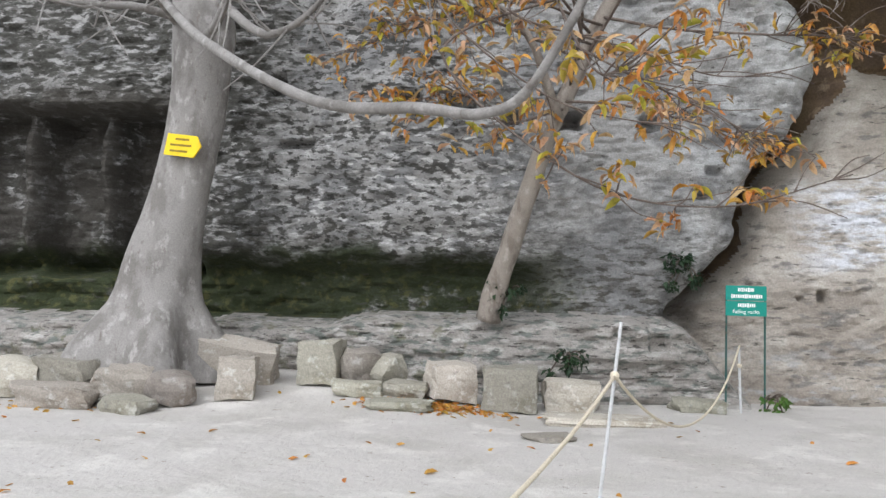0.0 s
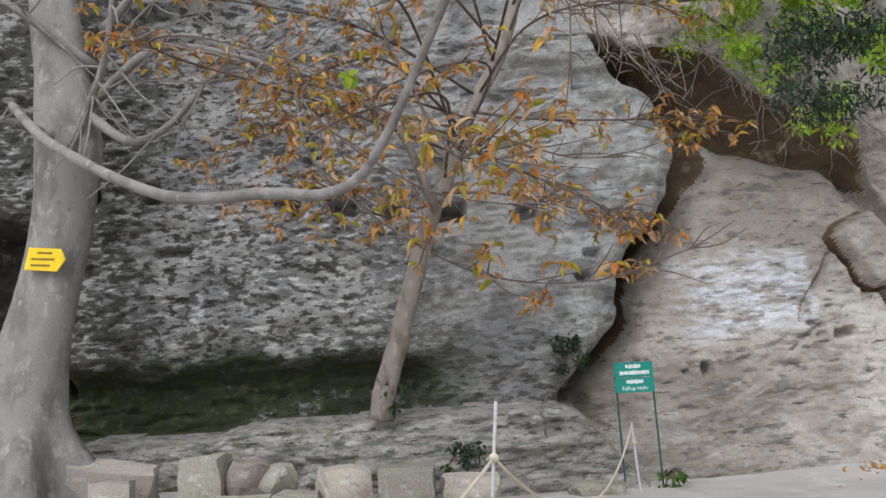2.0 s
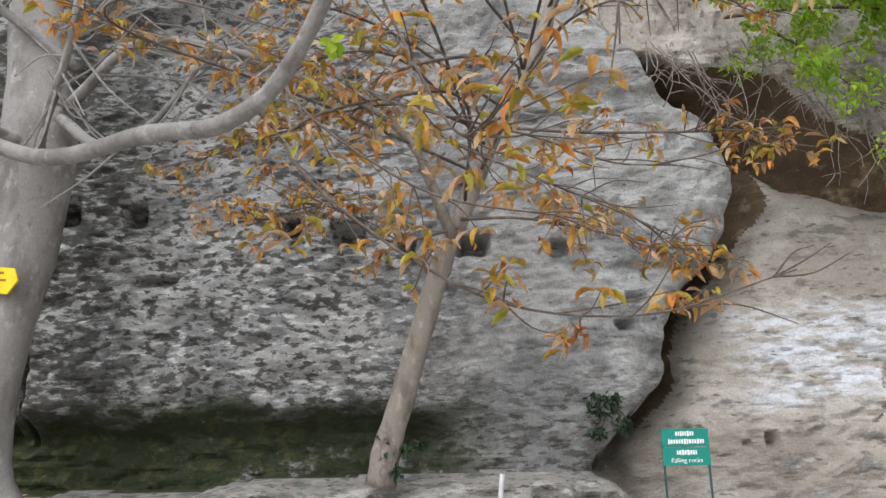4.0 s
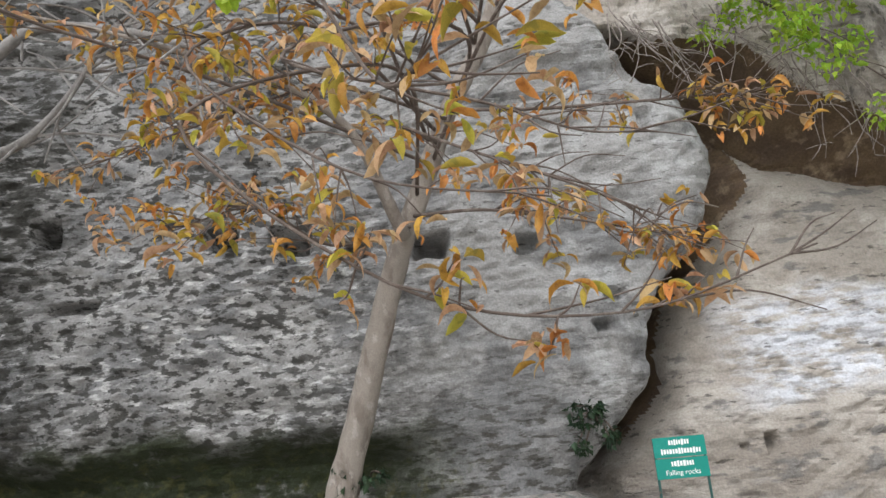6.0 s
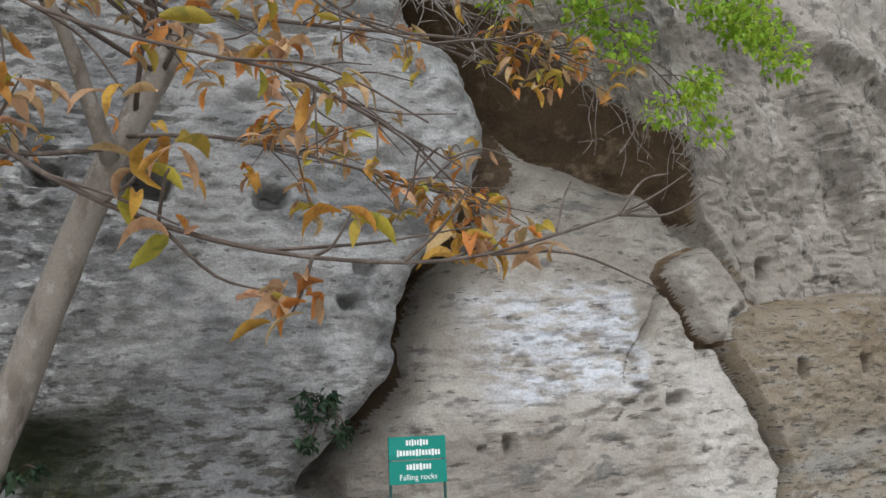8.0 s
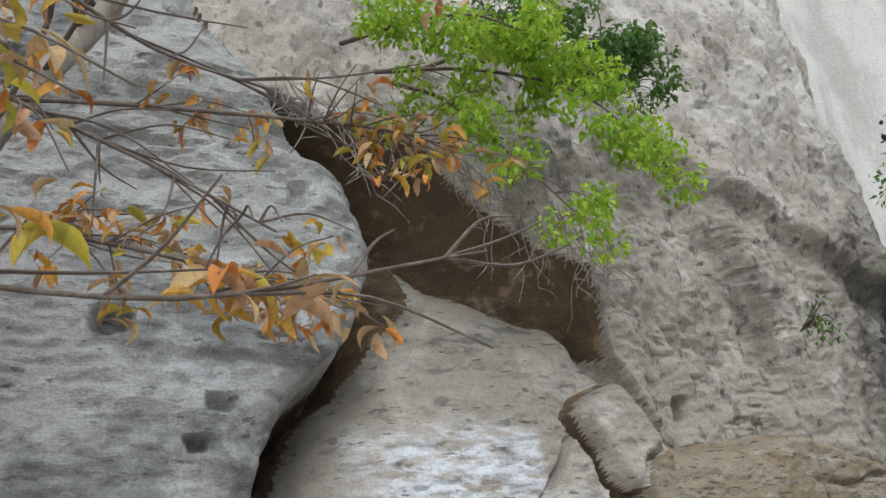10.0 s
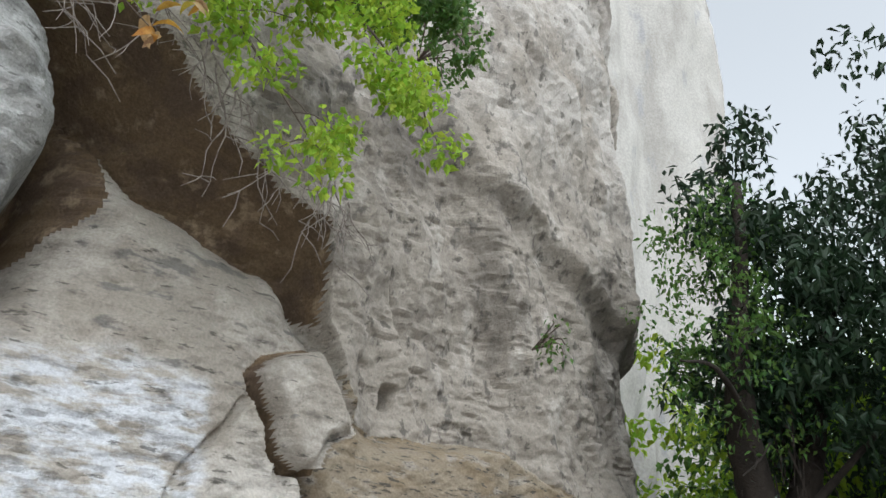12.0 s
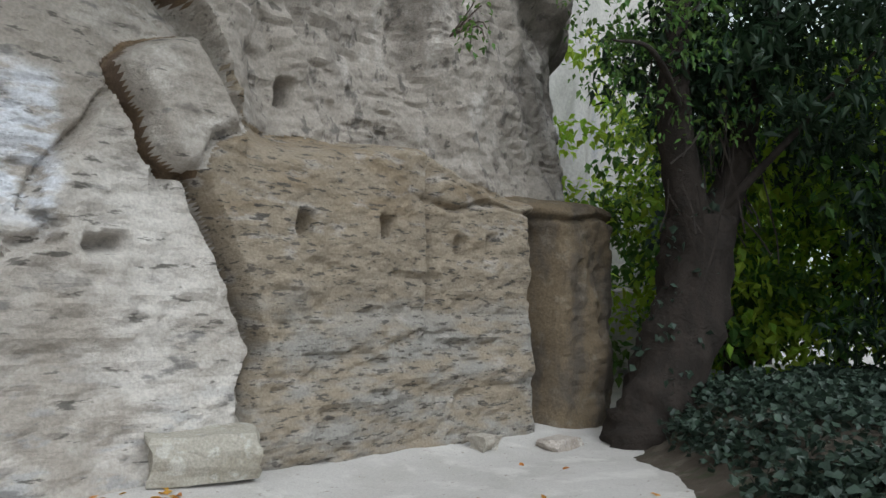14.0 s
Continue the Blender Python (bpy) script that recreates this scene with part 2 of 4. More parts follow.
M_BARK = material("grey_bark", (0.25, 0.235, 0.22), [
    ((0.15, 0.138, 0.125), 3.0, 0.45, 0.62, (1, 1, 0.5), 0.8),
    ((0.36, 0.34, 0.32), 8.0, 0.55, 0.66, (1, 1, 0.6), 0.7),
    ((0.14, 0.12, 0.105), 14.0, 0.6, 0.7, (1, 1, 0.4), 0.7)], bump=0.6, bump_scale=40)
M_BARK2 = material("brown_grey_bark", (0.27, 0.235, 0.20), [
    ((0.17, 0.14, 0.115), 6.0, 0.48, 0.64, (1, 1, 0.4), 0.8),
    ((0.40, 0.36, 0.32), 10.0, 0.56, 0.66, (1, 1, 0.6), 0.6)], bump=0.5, bump_scale=60)
M_TWIG = material("dark_twig", (0.11, 0.085, 0.07), [((0.20, 0.165, 0.14), 12.0, 0.5, 0.65, U, 0.7)], bump=0.3, bump_scale=80)
M_ROOTS = material("pale_root", (0.26, 0.225, 0.20), [((0.14, 0.115, 0.10), 14.0, 0.45, 0.6, U, 0.8)], bump=0.3, bump_scale=80)
M_BARKD = material("dark_bark", (0.032, 0.025, 0.02), [((0.02, 0.016, 0.013), 5.0, 0.45, 0.6, (1, 1, 0.4), 0.8)], bump=0.9, bump_scale=40)
M_LEAF_O = material("orange_leaf", (0.48, 0.21, 0.045), [((0.25, 0.095, 0.03), 22.0, 0.5, 0.66, U, 0.7), ((0.58, 0.34, 0.09), 12.0, 0.5, 0.66, U, 0.6)], rough=0.6, bump=0.2, bump_scale=120, vary=0.45, through_light=0.35)
M_LEAF_Y = material("yellow_leaf", (0.42, 0.31, 0.05), [((0.22, 0.20, 0.04), 20.0, 0.5, 0.66, U, 0.7)], rough=0.6, bump=0.2, bump_scale=120, vary=0.45, through_light=0.35)
M_LEAF_B = material("pale_brown_leaf", (0.44, 0.27, 0.15), [((0.28, 0.14, 0.07), 20.0, 0.5, 0.66, U, 0.7)], rough=0.65, bump=0.2, bump_scale=120, vary=0.4, through_light=0.3)
M_LEAF_G = material("bright_green_leaf", (0.31, 0.43, 0.04), [((0.40, 0.50, 0.07), 3.0, 0.5, 0.65, U, 0.7)], rough=0.5, bump=0, vary=0.4, through_light=0.5)
M_LEAF_M = material("mid_green_leaf", (0.09, 0.16, 0.035), [((0.15, 0.24, 0.05), 2.0, 0.5, 0.65, U, 0.7)], rough=0.5, bump=0, vary=0.4, through_light=0.4)
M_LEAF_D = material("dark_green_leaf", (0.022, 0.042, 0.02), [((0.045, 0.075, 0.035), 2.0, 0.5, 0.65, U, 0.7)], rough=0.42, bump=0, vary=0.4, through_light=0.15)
M_IVY = material("ivy_leaf", (0.035, 0.055, 0.038), [((0.07, 0.10, 0.07), 2.0, 0.5, 0.65, U, 0.7)], rough=0.4, bump=0, vary=0.4, through_light=0.15)
M_GREEN = material("green_enamel", (0.012, 0.22, 0.17), [((0.03, 0.28, 0.23), 5.0, 0.5, 0.7, U, 0.5)], rough=0.45, bump=0.02, fine=0.04)
M_WHITE = material("white_print", (0.78, 0.80, 0.78), rough=0.6, bump=0, fine=0.04)
M_YELLOW = material("yellow_paint", (0.75, 0.52, 0.01), [((0.62, 0.40, 0.01), 6.0, 0.5, 0.7, U, 0.5)], rough=0.55, bump=0.05, fine=0.05)
M_BLACK = material("faded_print", (0.22, 0.15, 0.02), rough=0.7, bump=0, fine=0.04)
M_POST = material("green_steel", (0.03, 0.085, 0.075), [((0.12, 0.09, 0.06), 18.0, 0.58, 0.66, U, 0.7)], rough=0.5, bump=0.1, fine=0.1)
M_ZINC = material("galvanised_steel", (0.55, 0.55, 0.55), [((0.40, 0.39, 0.38), 15.0, 0.5, 0.65, U, 0.7)], rough=0.5, metal=0.4, bump=0.05, fine=0.08)
M_ROPE = material("pale_rope", (0.62, 0.55, 0.42), [((0.45, 0.38, 0.28), 60.0, 0.5, 0.65, U, 0.7)], bump=0.4, bump_scale=200, fine=0.1)


# ---- the cliff: a depth for each place along and up the wall ----
def curve(values):
    a = np.array(values, float)
    return lambda v: np.interp(v, a[:, 0], a[:, 1])


nose = curve([(0, 1.3), (1.1, 1.35), (1.66, 1.78), (2.07, 2.2), (2.3, 2.3), (2.75, 2.46), (3.1, 2.62), (3.35, 2.78), (3.6, 3.12), (4.0, 3.26), (4.4, 3.3), (4.8, 3.26), (5.3, 3.1), (5.8, 2.6), (6.3, 2.15), (7.0, 1.6), (9, 1.0), (14, 0.4)])
roof_back = curve([(0, 6.6), (2.6, 6.2), (3.0, 5.8), (3.36, 5.62), (3.75, 5.3), (4.26, 4.9), (5.05, 4.52), (5.75, 4.42), (6.23, 3.93), (6.7, 3.35), (6.9, 3.0)])
roof_front = curve([(0, 7.6), (1.5, 7.2), (2.0, 6.4), (3.0, 6.15), (3.5, 6.2), (4.0, 6.0), (4.5, 5.45), (5.5, 5.1), (5.98, 4.9), (6.06, 4.5), (6.2, 4.0), (6.36, 3.6), (6.5, 2.95), (8.5, 3.12), (10.1, 2.8), (11.9, 2.9), (14, 3.0)])
crack = curve([(0, 6.5), (0.75, 6.53), (1.03, 6.64), (1.65, 6.4), (2.49, 6.03), (2.8, 6.1), (3.2, 6.4)])
slab_edge = curve([(0, 2.9), (0.5, 3.2), (0.9, 3.6), (1.4, 4.45), (1.95, 5.15), (2.05, 4.92), (2.4, 4.98), (2.7, 5.2), (3.0, 5.45)])
WEDGE = [(5.48, 3.22), (5.62, 3.36), (5.9, 3.50), (6.1, 3.58), (6.3, 3.2), (6.55, 2.88), (6.22, 2.72), (6.13, 2.5), (5.92, 2.48), (5.72, 2.62), (5.56, 2.92)]


def polygon_distance(x, z, corners):
    """Distance to the outline, negative inside."""
    inside, best = np.zeros(x.shape, bool), np.full(x.shape, 9.0)
    for (ax, az), (bx, bz) in zip(corners, corners[1:] + corners[:1]):
        hit = ((az > z) != (bz > z)) & (x < (bx - ax) * (z - az) / (bz - az + 1e-9) + ax)
        inside ^= hit
        t = np.clip(((x - ax) * (bx - ax) + (z - az) * (bz - az)) / ((bx - ax) ** 2 + (bz - az) ** 2), 0, 1)
        best = np.minimum(best, np.hypot(x - ax - t * (bx - ax), z - az - t * (bz - az)))
    return np.where(inside, -best, best)


# x, z, width, height, depth of holes cut in the rock
HOLES = [(-5.0, 4.3, .34, .3, .5), (-4.15, 4.28, .3, .26, .4), (-2.2, 4.02, .3, .24, .45), (-1.46, 3.93, .36, .28, .5), (-0.76, 3.82, .28, .22, .4), (0.02, 3.76, .36, .26, .5),
         (1.08, 3.68, .3, .2, .3), (-3.78, 3.42, .5, .12, .3), (2.5, 5.0, .17, .24, .12), (3.46, 1.44, .12, .2, .3), (1.71, 1.14, .2, .17, .2), (3.2, 1.42, .07, .06, .2), (7.16, 3.42, .12, .26, .35),
         (7.04, 2.13, .2, .22, .24), (7.97, 2.19, .18, .22, .24), (5.42, 1.85, .32, .1, .35), (4.95, 1.84, .34, .05, .25), (9.0, 2.05, .16, .2, .15), (9.45, 2.1, .18, .26, .15),
         (10.9, 1.9, .16, .22, .2), (11.35, 1.85, .14, .26, .2), (11.3, 1.2, .14, .26, .2), (1.2, 0.85, .3, .4, .2), (0.7, 0.9, .2, .14, .15), (5.85, 2.35, .16, .2, .12), (1.9, 3.05, .2, .14, .2), (1.75, 2.75, .16, .12, .2)]


def cliff(x, z):
    wx, wz = x + 0.10 * fbm(x * 1.6, z * 1.6, 4, 3), z + 0.10 * fbm(x * 1.6 + 40, z * 1.6, 4, 5)
    en, rb, rf = nose(wz) + 0.16 * fbm(z * 2.2, z * 0 + 7, 4, 15), roof_back(wx), roof_front(wx)
    beds = fbm(x * 0.9, z * 5.0, 5, 11)
    lumps = fbm(x * 0.8, z * 0.8, 6, 21)
    # middle face
    y_b = 11.15 + 0.05 * (wz - 2) + 0.17 * lumps + 0.06 * fbm(x * 2.5, z * 3.5, 4, 23) + 0.05 * beds
    y_b += 2.0 * np.exp(-np.maximum(wx - en, 0) / (0.22 + 0.16 * step01(wz, 2.0, 3.2))) + 0.45 * np.exp(-np.maximum(rb - wz, 0) / 0.35)
    slab = (wx > slab_edge(wz)) & (wz < 3.02)
    y_b = np.where(slab, y_b - 0.12, y_b)
    near_slab = np.abs(wx - slab_edge(wz))
    y_b += np.where((wz < 3.0) & (wz > 1.6), 0.16 * np.exp(-(near_slab / 0.035) ** 2), 0)
    # upper face
    y_c = 10.75 + 0.09 * np.clip(wx - 4, 0, 9) + 0.22 * lumps + 0.2 * fbm((x + 0.55 * z) * 1.7, (z - 0.5 * x) * 0.55, 5, 31) + 0.08 * fbm(x * 2.2, z * 1.8, 4, 33) + 0.04 * np.maximum(wz - 4, 0)
    y_c += 0.26 * step01(wx, 6.3, 7.0) * step01(-wz, -5.2, -4.2) * step01(-wx, -9.6, -8.4)
    y_c += 0.28 * step01(wx + 0.45 * (wz - 4), 7.2, 7.35) - 0.2 * step01(wx + 0.45 * (wz - 4), 9.0, 9.5)
    y_c -= 0.35 * step01(wx * 0.35 + wz, 9.2, 9.6) * step01(wx, 7.5, 9.0)
    y_c += 0.9 * np.exp(-((wx - 12.1 + 0.12 * (wz - 8)) / 0.22) ** 2) * step01(wz, 6.5, 8.5)
    # lower right face with its slanting ledge
    front = 10.82 + 0.1 * lumps + np.where(wx > 10.3, 0.01, 0.02 + 0.07 * step01(-wz, -1.9, -1.2)) * beds + 0.05 * fbm(x * 1.7, z * 2.4, 4, 25)
    back = y_c + 0.03
    y_d = front + (back - front) * step01(wz, rf - 0.3 - 0.12 * np.sin(wx * 2.1), rf + 0.02) ** 1.3
    y_d += 0.18 * np.exp(-((wx - 8.58) / 0.04) ** 2) * step01(wz, 1.2, 1.6)
    y_d += 1.0 * np.exp(-((wx - 10.35) / 0.13) ** 2) * step01(-wz, -2.7, -2.2)
    y_d += 0.12 * np.exp(-((wz - 2.52 - 0.04 * np.sin(wx * 4)) / 0.03) ** 2) * step01(wx, 8.3, 8.7)
    y_d += np.where((wx > 10.4), 0.05 + 0.16 * fbm(x * 1.6, z * 1.1, 4, 27) - 0.22 * np.clip(1 - ((wx - 11.05) / 0.75) ** 2, 0, 1) ** 0.7, 0)
    right = (wx > crack(wz)) & (wz < rf)
    y = np.where(right, y_d, y_b)
    y += np.where(wz < 2.75, (0.2 + 0.4 * step01(wz, 0.4, 1.2)) * np.exp(-((wx - crack(wz)) / 0.03) ** 2), 0)
    # region 2 beside the nose: brown with the crevice's shade in its colour
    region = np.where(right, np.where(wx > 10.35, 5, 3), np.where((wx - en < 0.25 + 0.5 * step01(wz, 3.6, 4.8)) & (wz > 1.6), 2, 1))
    above = wz > rf
    y, region = np.where(above, y_c, y), np.where(above, 4, region)
    t = np.clip((wz - rb) / np.maximum(rf - rb, 0.05), 0, 1)
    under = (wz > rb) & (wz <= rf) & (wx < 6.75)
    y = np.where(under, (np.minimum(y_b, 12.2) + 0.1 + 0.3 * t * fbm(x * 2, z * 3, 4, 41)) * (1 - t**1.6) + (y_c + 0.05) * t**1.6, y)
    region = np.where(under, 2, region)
    # wedge stone in its gap, which takes the shade-darkened brown
    d = polygon_distance(wx, wz, WEDGE)
    y = np.where(d < 0, 11.0 - 0.16 * step01(-d, 0, 0.12) + 0.1 * lumps + 0.25 * (wx - 6.0) * 0.3, np.where((d < 0.055) & (wx < 6.1), 11.28, y))
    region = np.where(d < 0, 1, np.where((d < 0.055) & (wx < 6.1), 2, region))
    # great rounded rock
    y_a = 10.55 + 0.16 * lumps + 0.07 * beds + 0.10 * fbm(x * 3.2, z * 3.2, 4, 51) + 0.02 * (wz - 3) ** 2 * step01(-wz, -3, -2)
    y_a += 0.4 * np.exp(-np.maximum(en - wx, 0) / 0.18) + 0.5 * step01(-wz, -1.95, -1.55) * step01(-wx, -0.4, 0.8)
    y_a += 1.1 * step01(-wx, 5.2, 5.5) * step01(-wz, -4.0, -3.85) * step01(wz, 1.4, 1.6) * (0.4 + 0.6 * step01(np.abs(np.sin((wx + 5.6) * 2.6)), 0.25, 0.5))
    y_a -= 0.18 * step01(wz, 5.6, 6.0) * step01(vnoise(x * 0.5, z * 0.5, 61), -0.1, 0.1)
    # a thin flake on the left rock
    y_a += 0.06 * step01(wz + 0.45 * (wx + 1.6), 2.55, 2.58) * step01(-wx, 0.2, 0.4) * step01(wx, -4.0, -3.0)
    left = wx < en
    y, region = np.where(left, y_a, y), np.where(left, 0, region)
    # ledge at the foot
    top = 1.1 + 0.05 * fbm(x * 2, x * 0 + 3, 3, 71) - 0.04 * np.clip(-x - 1, 0, 4)
    ledge = (wz < top) & (wx < 2.4 - 0.8 * wz)
    y_l = 10.12 + 0.16 * lumps + 0.22 * beds + 0.35 * step01(wx, 0.6, 2.2) + 0.45 * step01(wz, top - 0.16, top)
    y, region = np.where(ledge, np.minimum(y_l, y), y), np.where(ledge, 6, region)
    for hx, hz, w, h, depth in HOLES:
        e = np.maximum(np.abs(x - hx + 0.05 * fbm(x * 5, z * 5, 2, 77)) / (w / 2), np.abs(z - hz + 0.05 * fbm(x * 5, z * 5, 2, 78)) / (h / 2))
        y = y + depth * (1 - step01(e, 0.75, 1.1))
    # small pits and the turn of the corner
    quiet = np.where((region == 1) | (region == 4), 0.55, np.where(region == 5, 0.2, 1.0))
    y += 0.07 * quiet * step01(fbm(x * 2.2, z * 11, 4, 81), 0.27, 0.36) * step01(vnoise(x * 0.8, z * 0.8, 83), -0.25, 0.2) + 0.035 * fbm(x * 9, z * 16, 4, 91)
    y += 4.5 * step01(x, 12.15, 13.3) ** 1.5 + 0.35 * step01(x, 11.7, 12.2) * np.maximum(0, 1)
    return y, region


def build_cliff():
    xs = np.r_[np.arange(-11, -6, 0.06), np.arange(-6, 5.0, 0.035), np.arange(5.0, 7.0, 0.018), np.arange(7.0, 9, 0.03), np.arange(9, 13.4, 0.045)]
    zs = np.r_[np.arange(-0.25, 2.3, 0.034), np.arange(2.3, 3.9, 0.019), np.arange(3.9, 6.6, 0.034), np.arange(6.6, 17, 0.09)]
    X, Z = np.meshgrid(xs, zs)
    R = cliff(X, Z)[1]
    Y = np.mean([cliff(X + dx, Z + dz)[0] for dx, dz in ((-0.017, -0.006), (0.006, -0.017), (0.017, 0.006), (-0.006, 0.017))], axis=0)
    # ease the steep sides of cracks so that they do not step
    for _ in range(2):
        P = np.pad(Y, 1, mode="edge")
        near = [P[1 + a : P.shape[0] - 1 + a, 1 + b : P.shape[1] - 1 + b] for a in (-1, 0, 1) for b in (-1, 0, 1)]
        steep = step01(np.max(near, axis=0) - np.min(near, axis=0), 0.14, 0.3)
        Y = Y + steep * (np.mean(near, axis=0) - Y)
    n = len(xs)
    corner = R[:-1, :-1]
    i, j = np.mgrid[0 : len(zs) - 1, 0 : n - 1]
    quads = np.stack([i * n + j, i * n + j + 1, (i + 1) * n + j + 1, (i + 1) * n + j], -1)
    spots = np.stack([X, Y, Z], -1).reshape(-1, 3)
    looks = [("cliff_rounded_rock", M_A, "rounded grey cliff rock with lichen, a mossy foot and a shade-coloured recess"), ("cliff_pale_face", M_B, "pale cliff face with a whitish patch"),
             ("cliff_overhang", M_ROOF_SHADE, "brown rock under the overhang and in its gaps, shade in its colour"), ("cliff_lower_face", M_D, "tan lower cliff face with square beam holes"),
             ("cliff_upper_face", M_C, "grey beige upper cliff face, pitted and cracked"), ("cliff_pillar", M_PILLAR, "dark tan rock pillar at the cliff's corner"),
             ("cliff_ledge", M_LEDGE, "layered grey rock ledge at the cliff's foot")]
    for k, (name, mat, label) in enumerate(looks):
        q = quads[corner == k]
        used, flat = np.unique(q, return_inverse=True)
        me = bpy.data.meshes.new(name)
        me.from_pydata(spots[used].tolist(), [], flat.reshape(-1, 4).tolist())
        me.update()
        normals = np.zeros(len(me.polygons) * 3)
        me.polygons.foreach_get("normal", normals)
        me.polygons.foreach_set("use_smooth", np.abs(normals.reshape(-1, 3)[:, 1]) < 0.55)
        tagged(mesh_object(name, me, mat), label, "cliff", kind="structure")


build_cliff()


def build_far_cliff():
    xs, zs = np.arange(11, 27.2, 0.2), np.arange(-0.5, 27, 0.25)
    X, Z = np.meshgrid(xs, zs)
    Y = 16 + 0.9 * fbm(X * 0.35, Z * 0.12, 6, 7) + 0.3 * fbm(X * 1.2, Z * 0.4, 4, 9) + 6 * step01(X + 0.9 * fbm(Z * 0.3, Z * 0, 4, 13) - 0.08 * (Z - 15), 24.2, 27) ** 2
    n = len(xs)
    i, j = np.mgrid[0 : len(zs) - 1, 0 : n - 1]
    q = np.stack([i * n + j, i * n + j + 1, (i + 1) * n + j + 1, (i + 1) * n + j], -1).reshape(-1, 4)
    me = bpy.data.meshes.new("cliff_beyond")
    me.from_pydata(np.stack([X, Y, Z], -1).reshape(-1, 3).tolist(), [], q.tolist())
    me.update()
    tagged(mesh_object("cliff_beyond", me, M_FAR, smooth=True), "bleached cliff farther along the path", "cliff", kind="structure")


build_far_cliff()


# ---- ground ----
def bank_side(x, y):
    """Metres inside the ivy bank, from its edge along the path."""
    return np.minimum(x - 8.5 - 1.1 * (y - 8), (10.4 - y) * 1.5) * 0.7


def ground_height(x, y):
    x, y = np.asarray(x, float), np.asarray(y, float)
    near = np.exp(-(((x - 2) / 14) ** 2) - ((y - 5) / 12) ** 2)
    z = 0.05 * fbm(x * 0.6, y * 0.6, 4, 101) * near + 0.014 * fbm(x * 4, y * 4, 4, 103) * near
    z = z + 0.30 * step01(y, 7.8, 10.4) * step01(-x, 0.3, 2.5) + 0.16 * step01(y, 10.0, 11.3) * step01(x, 3, 6)
    bank = step01(bank_side(x, y), 0, 1.4)
    z = z + bank * (0.45 + 0.25 * fbm(x * 1.2, y * 1.2, 4, 107)) * step01(-x, -30, -20)
    return z


def build_ground():
    xs = np.r_[-3000, -400, -80, -30, -18, np.arange(-12, 16, 0.09), 18, 22, 30, 80, 400, 3000]
    ys = np.r_[-3000, -400, -80, -30, -14, np.arange(-6, 13, 0.09), 14, 17, 22, 40, 90, 400, 3000]
    X, Y = np.meshgrid(xs, ys)
    Z = ground_height(X, Y)
    n = len(xs)
    i, j = np.mgrid[0 : len(ys) - 1, 0 : n - 1]
    q = np.stack([i * n + j, i * n + j + 1, (i + 1) * n + j + 1, (i + 1) * n + j], -1).reshape(-1, 4)
    me = bpy.data.meshes.new("ground")
    me.from_pydata(np.stack([X, Y, Z], -1).reshape(-1, 3).tolist(), [], q.tolist())
    me.update()
    tagged(mesh_object("ground", me, M_GROUND, smooth=True), "trodden pale sandy ground with scattered grit", "ground", kind="structure")


build_ground()


def build_bank():
    xs, ys = np.arange(5.0, 26, 0.12), np.arange(0.0, 10.5, 0.12)
    X, Y = np.meshgrid(xs, ys)
    side = bank_side(X, Y) + 0.3 * fbm(X * 1.5, Y * 1.5, 4, 111)
    Z = ground_height(X, Y) + 0.03 * step01(side, 0, 0.3) - 0.03 * step01(-side, 0, 0.2) + 0.05 * fbm(X * 3, Y * 3, 3, 113) * step01(side, 0.1, 0.5)
    n = len(xs)
    i, j = np.mgrid[0 : len(ys) - 1, 0 : n - 1]
    q = np.stack([i * n + j, i * n + j + 1, (i + 1) * n + j + 1, (i + 1) * n + j], -1)[side[:-1, :-1] > -0.15]
    used, flat = np.unique(q, return_inverse=True)
    me = bpy.data.meshes.new("soil_bank")
    me.from_pydata(np.stack([X, Y, Z], -1).reshape(-1, 3)[used].tolist(), [], flat.reshape(-1, 4).tolist())
    me.update()
    tagged(mesh_object("soil_bank", me, M_SOIL, smooth=True), "dark leaf-strewn soil bank beside the path", "bank", kind="structure")


build_bank()


def on_ground(x, y):
    return float(ground_height(x, y))


# ---- stones ----
def stone(name, x, y, size, turn=0, tilt=0, seed=0, label="", group="", sink=0.03, z=None, blocky=0.25, mat=None):
    bm = bmesh.new()
    bmesh.ops.create_cube(bm, size=1)
    bmesh.ops.subdivide_edges(bm, edges=bm.edges[:], cuts=5, use_grid_fill=True)
    rng = random.Random(seed)
    off = Vector((rng.uniform(0, 99), rng.uniform(0, 99), rng.uniform(0, 99)))
    for v in bm.verts:
        c = v.co.copy()
        ball = c.normalized() * 0.62
        c = c.lerp(ball, blocky)
        c += noise.noise_vector(v.co * 1.3 + off) * (0.06 + 0.3 * blocky) + noise.noise_vector(v.co * 4 + off) * 0.05
        v.co = Vector((c.x * size[0], c.y * size[1], c.z * size[2]))
    bmesh.ops.transform(bm, matrix=pose(0, 0, 0, tilt, tilt * 0.5, 0), verts=bm.verts)
    low = min(v.co.z for v in bm.verts)
    bmesh.ops.translate(bm, vec=(0, 0, -low), verts=bm.verts)
    ob = part(name, bm, mat or M_STONE, smooth=False)
    ob.matrix_world = pose(x, y, (on_ground(x, y) if z is None else z) - sink, 0, 0, turn)
    return tagged(ob, label, "stone", group)


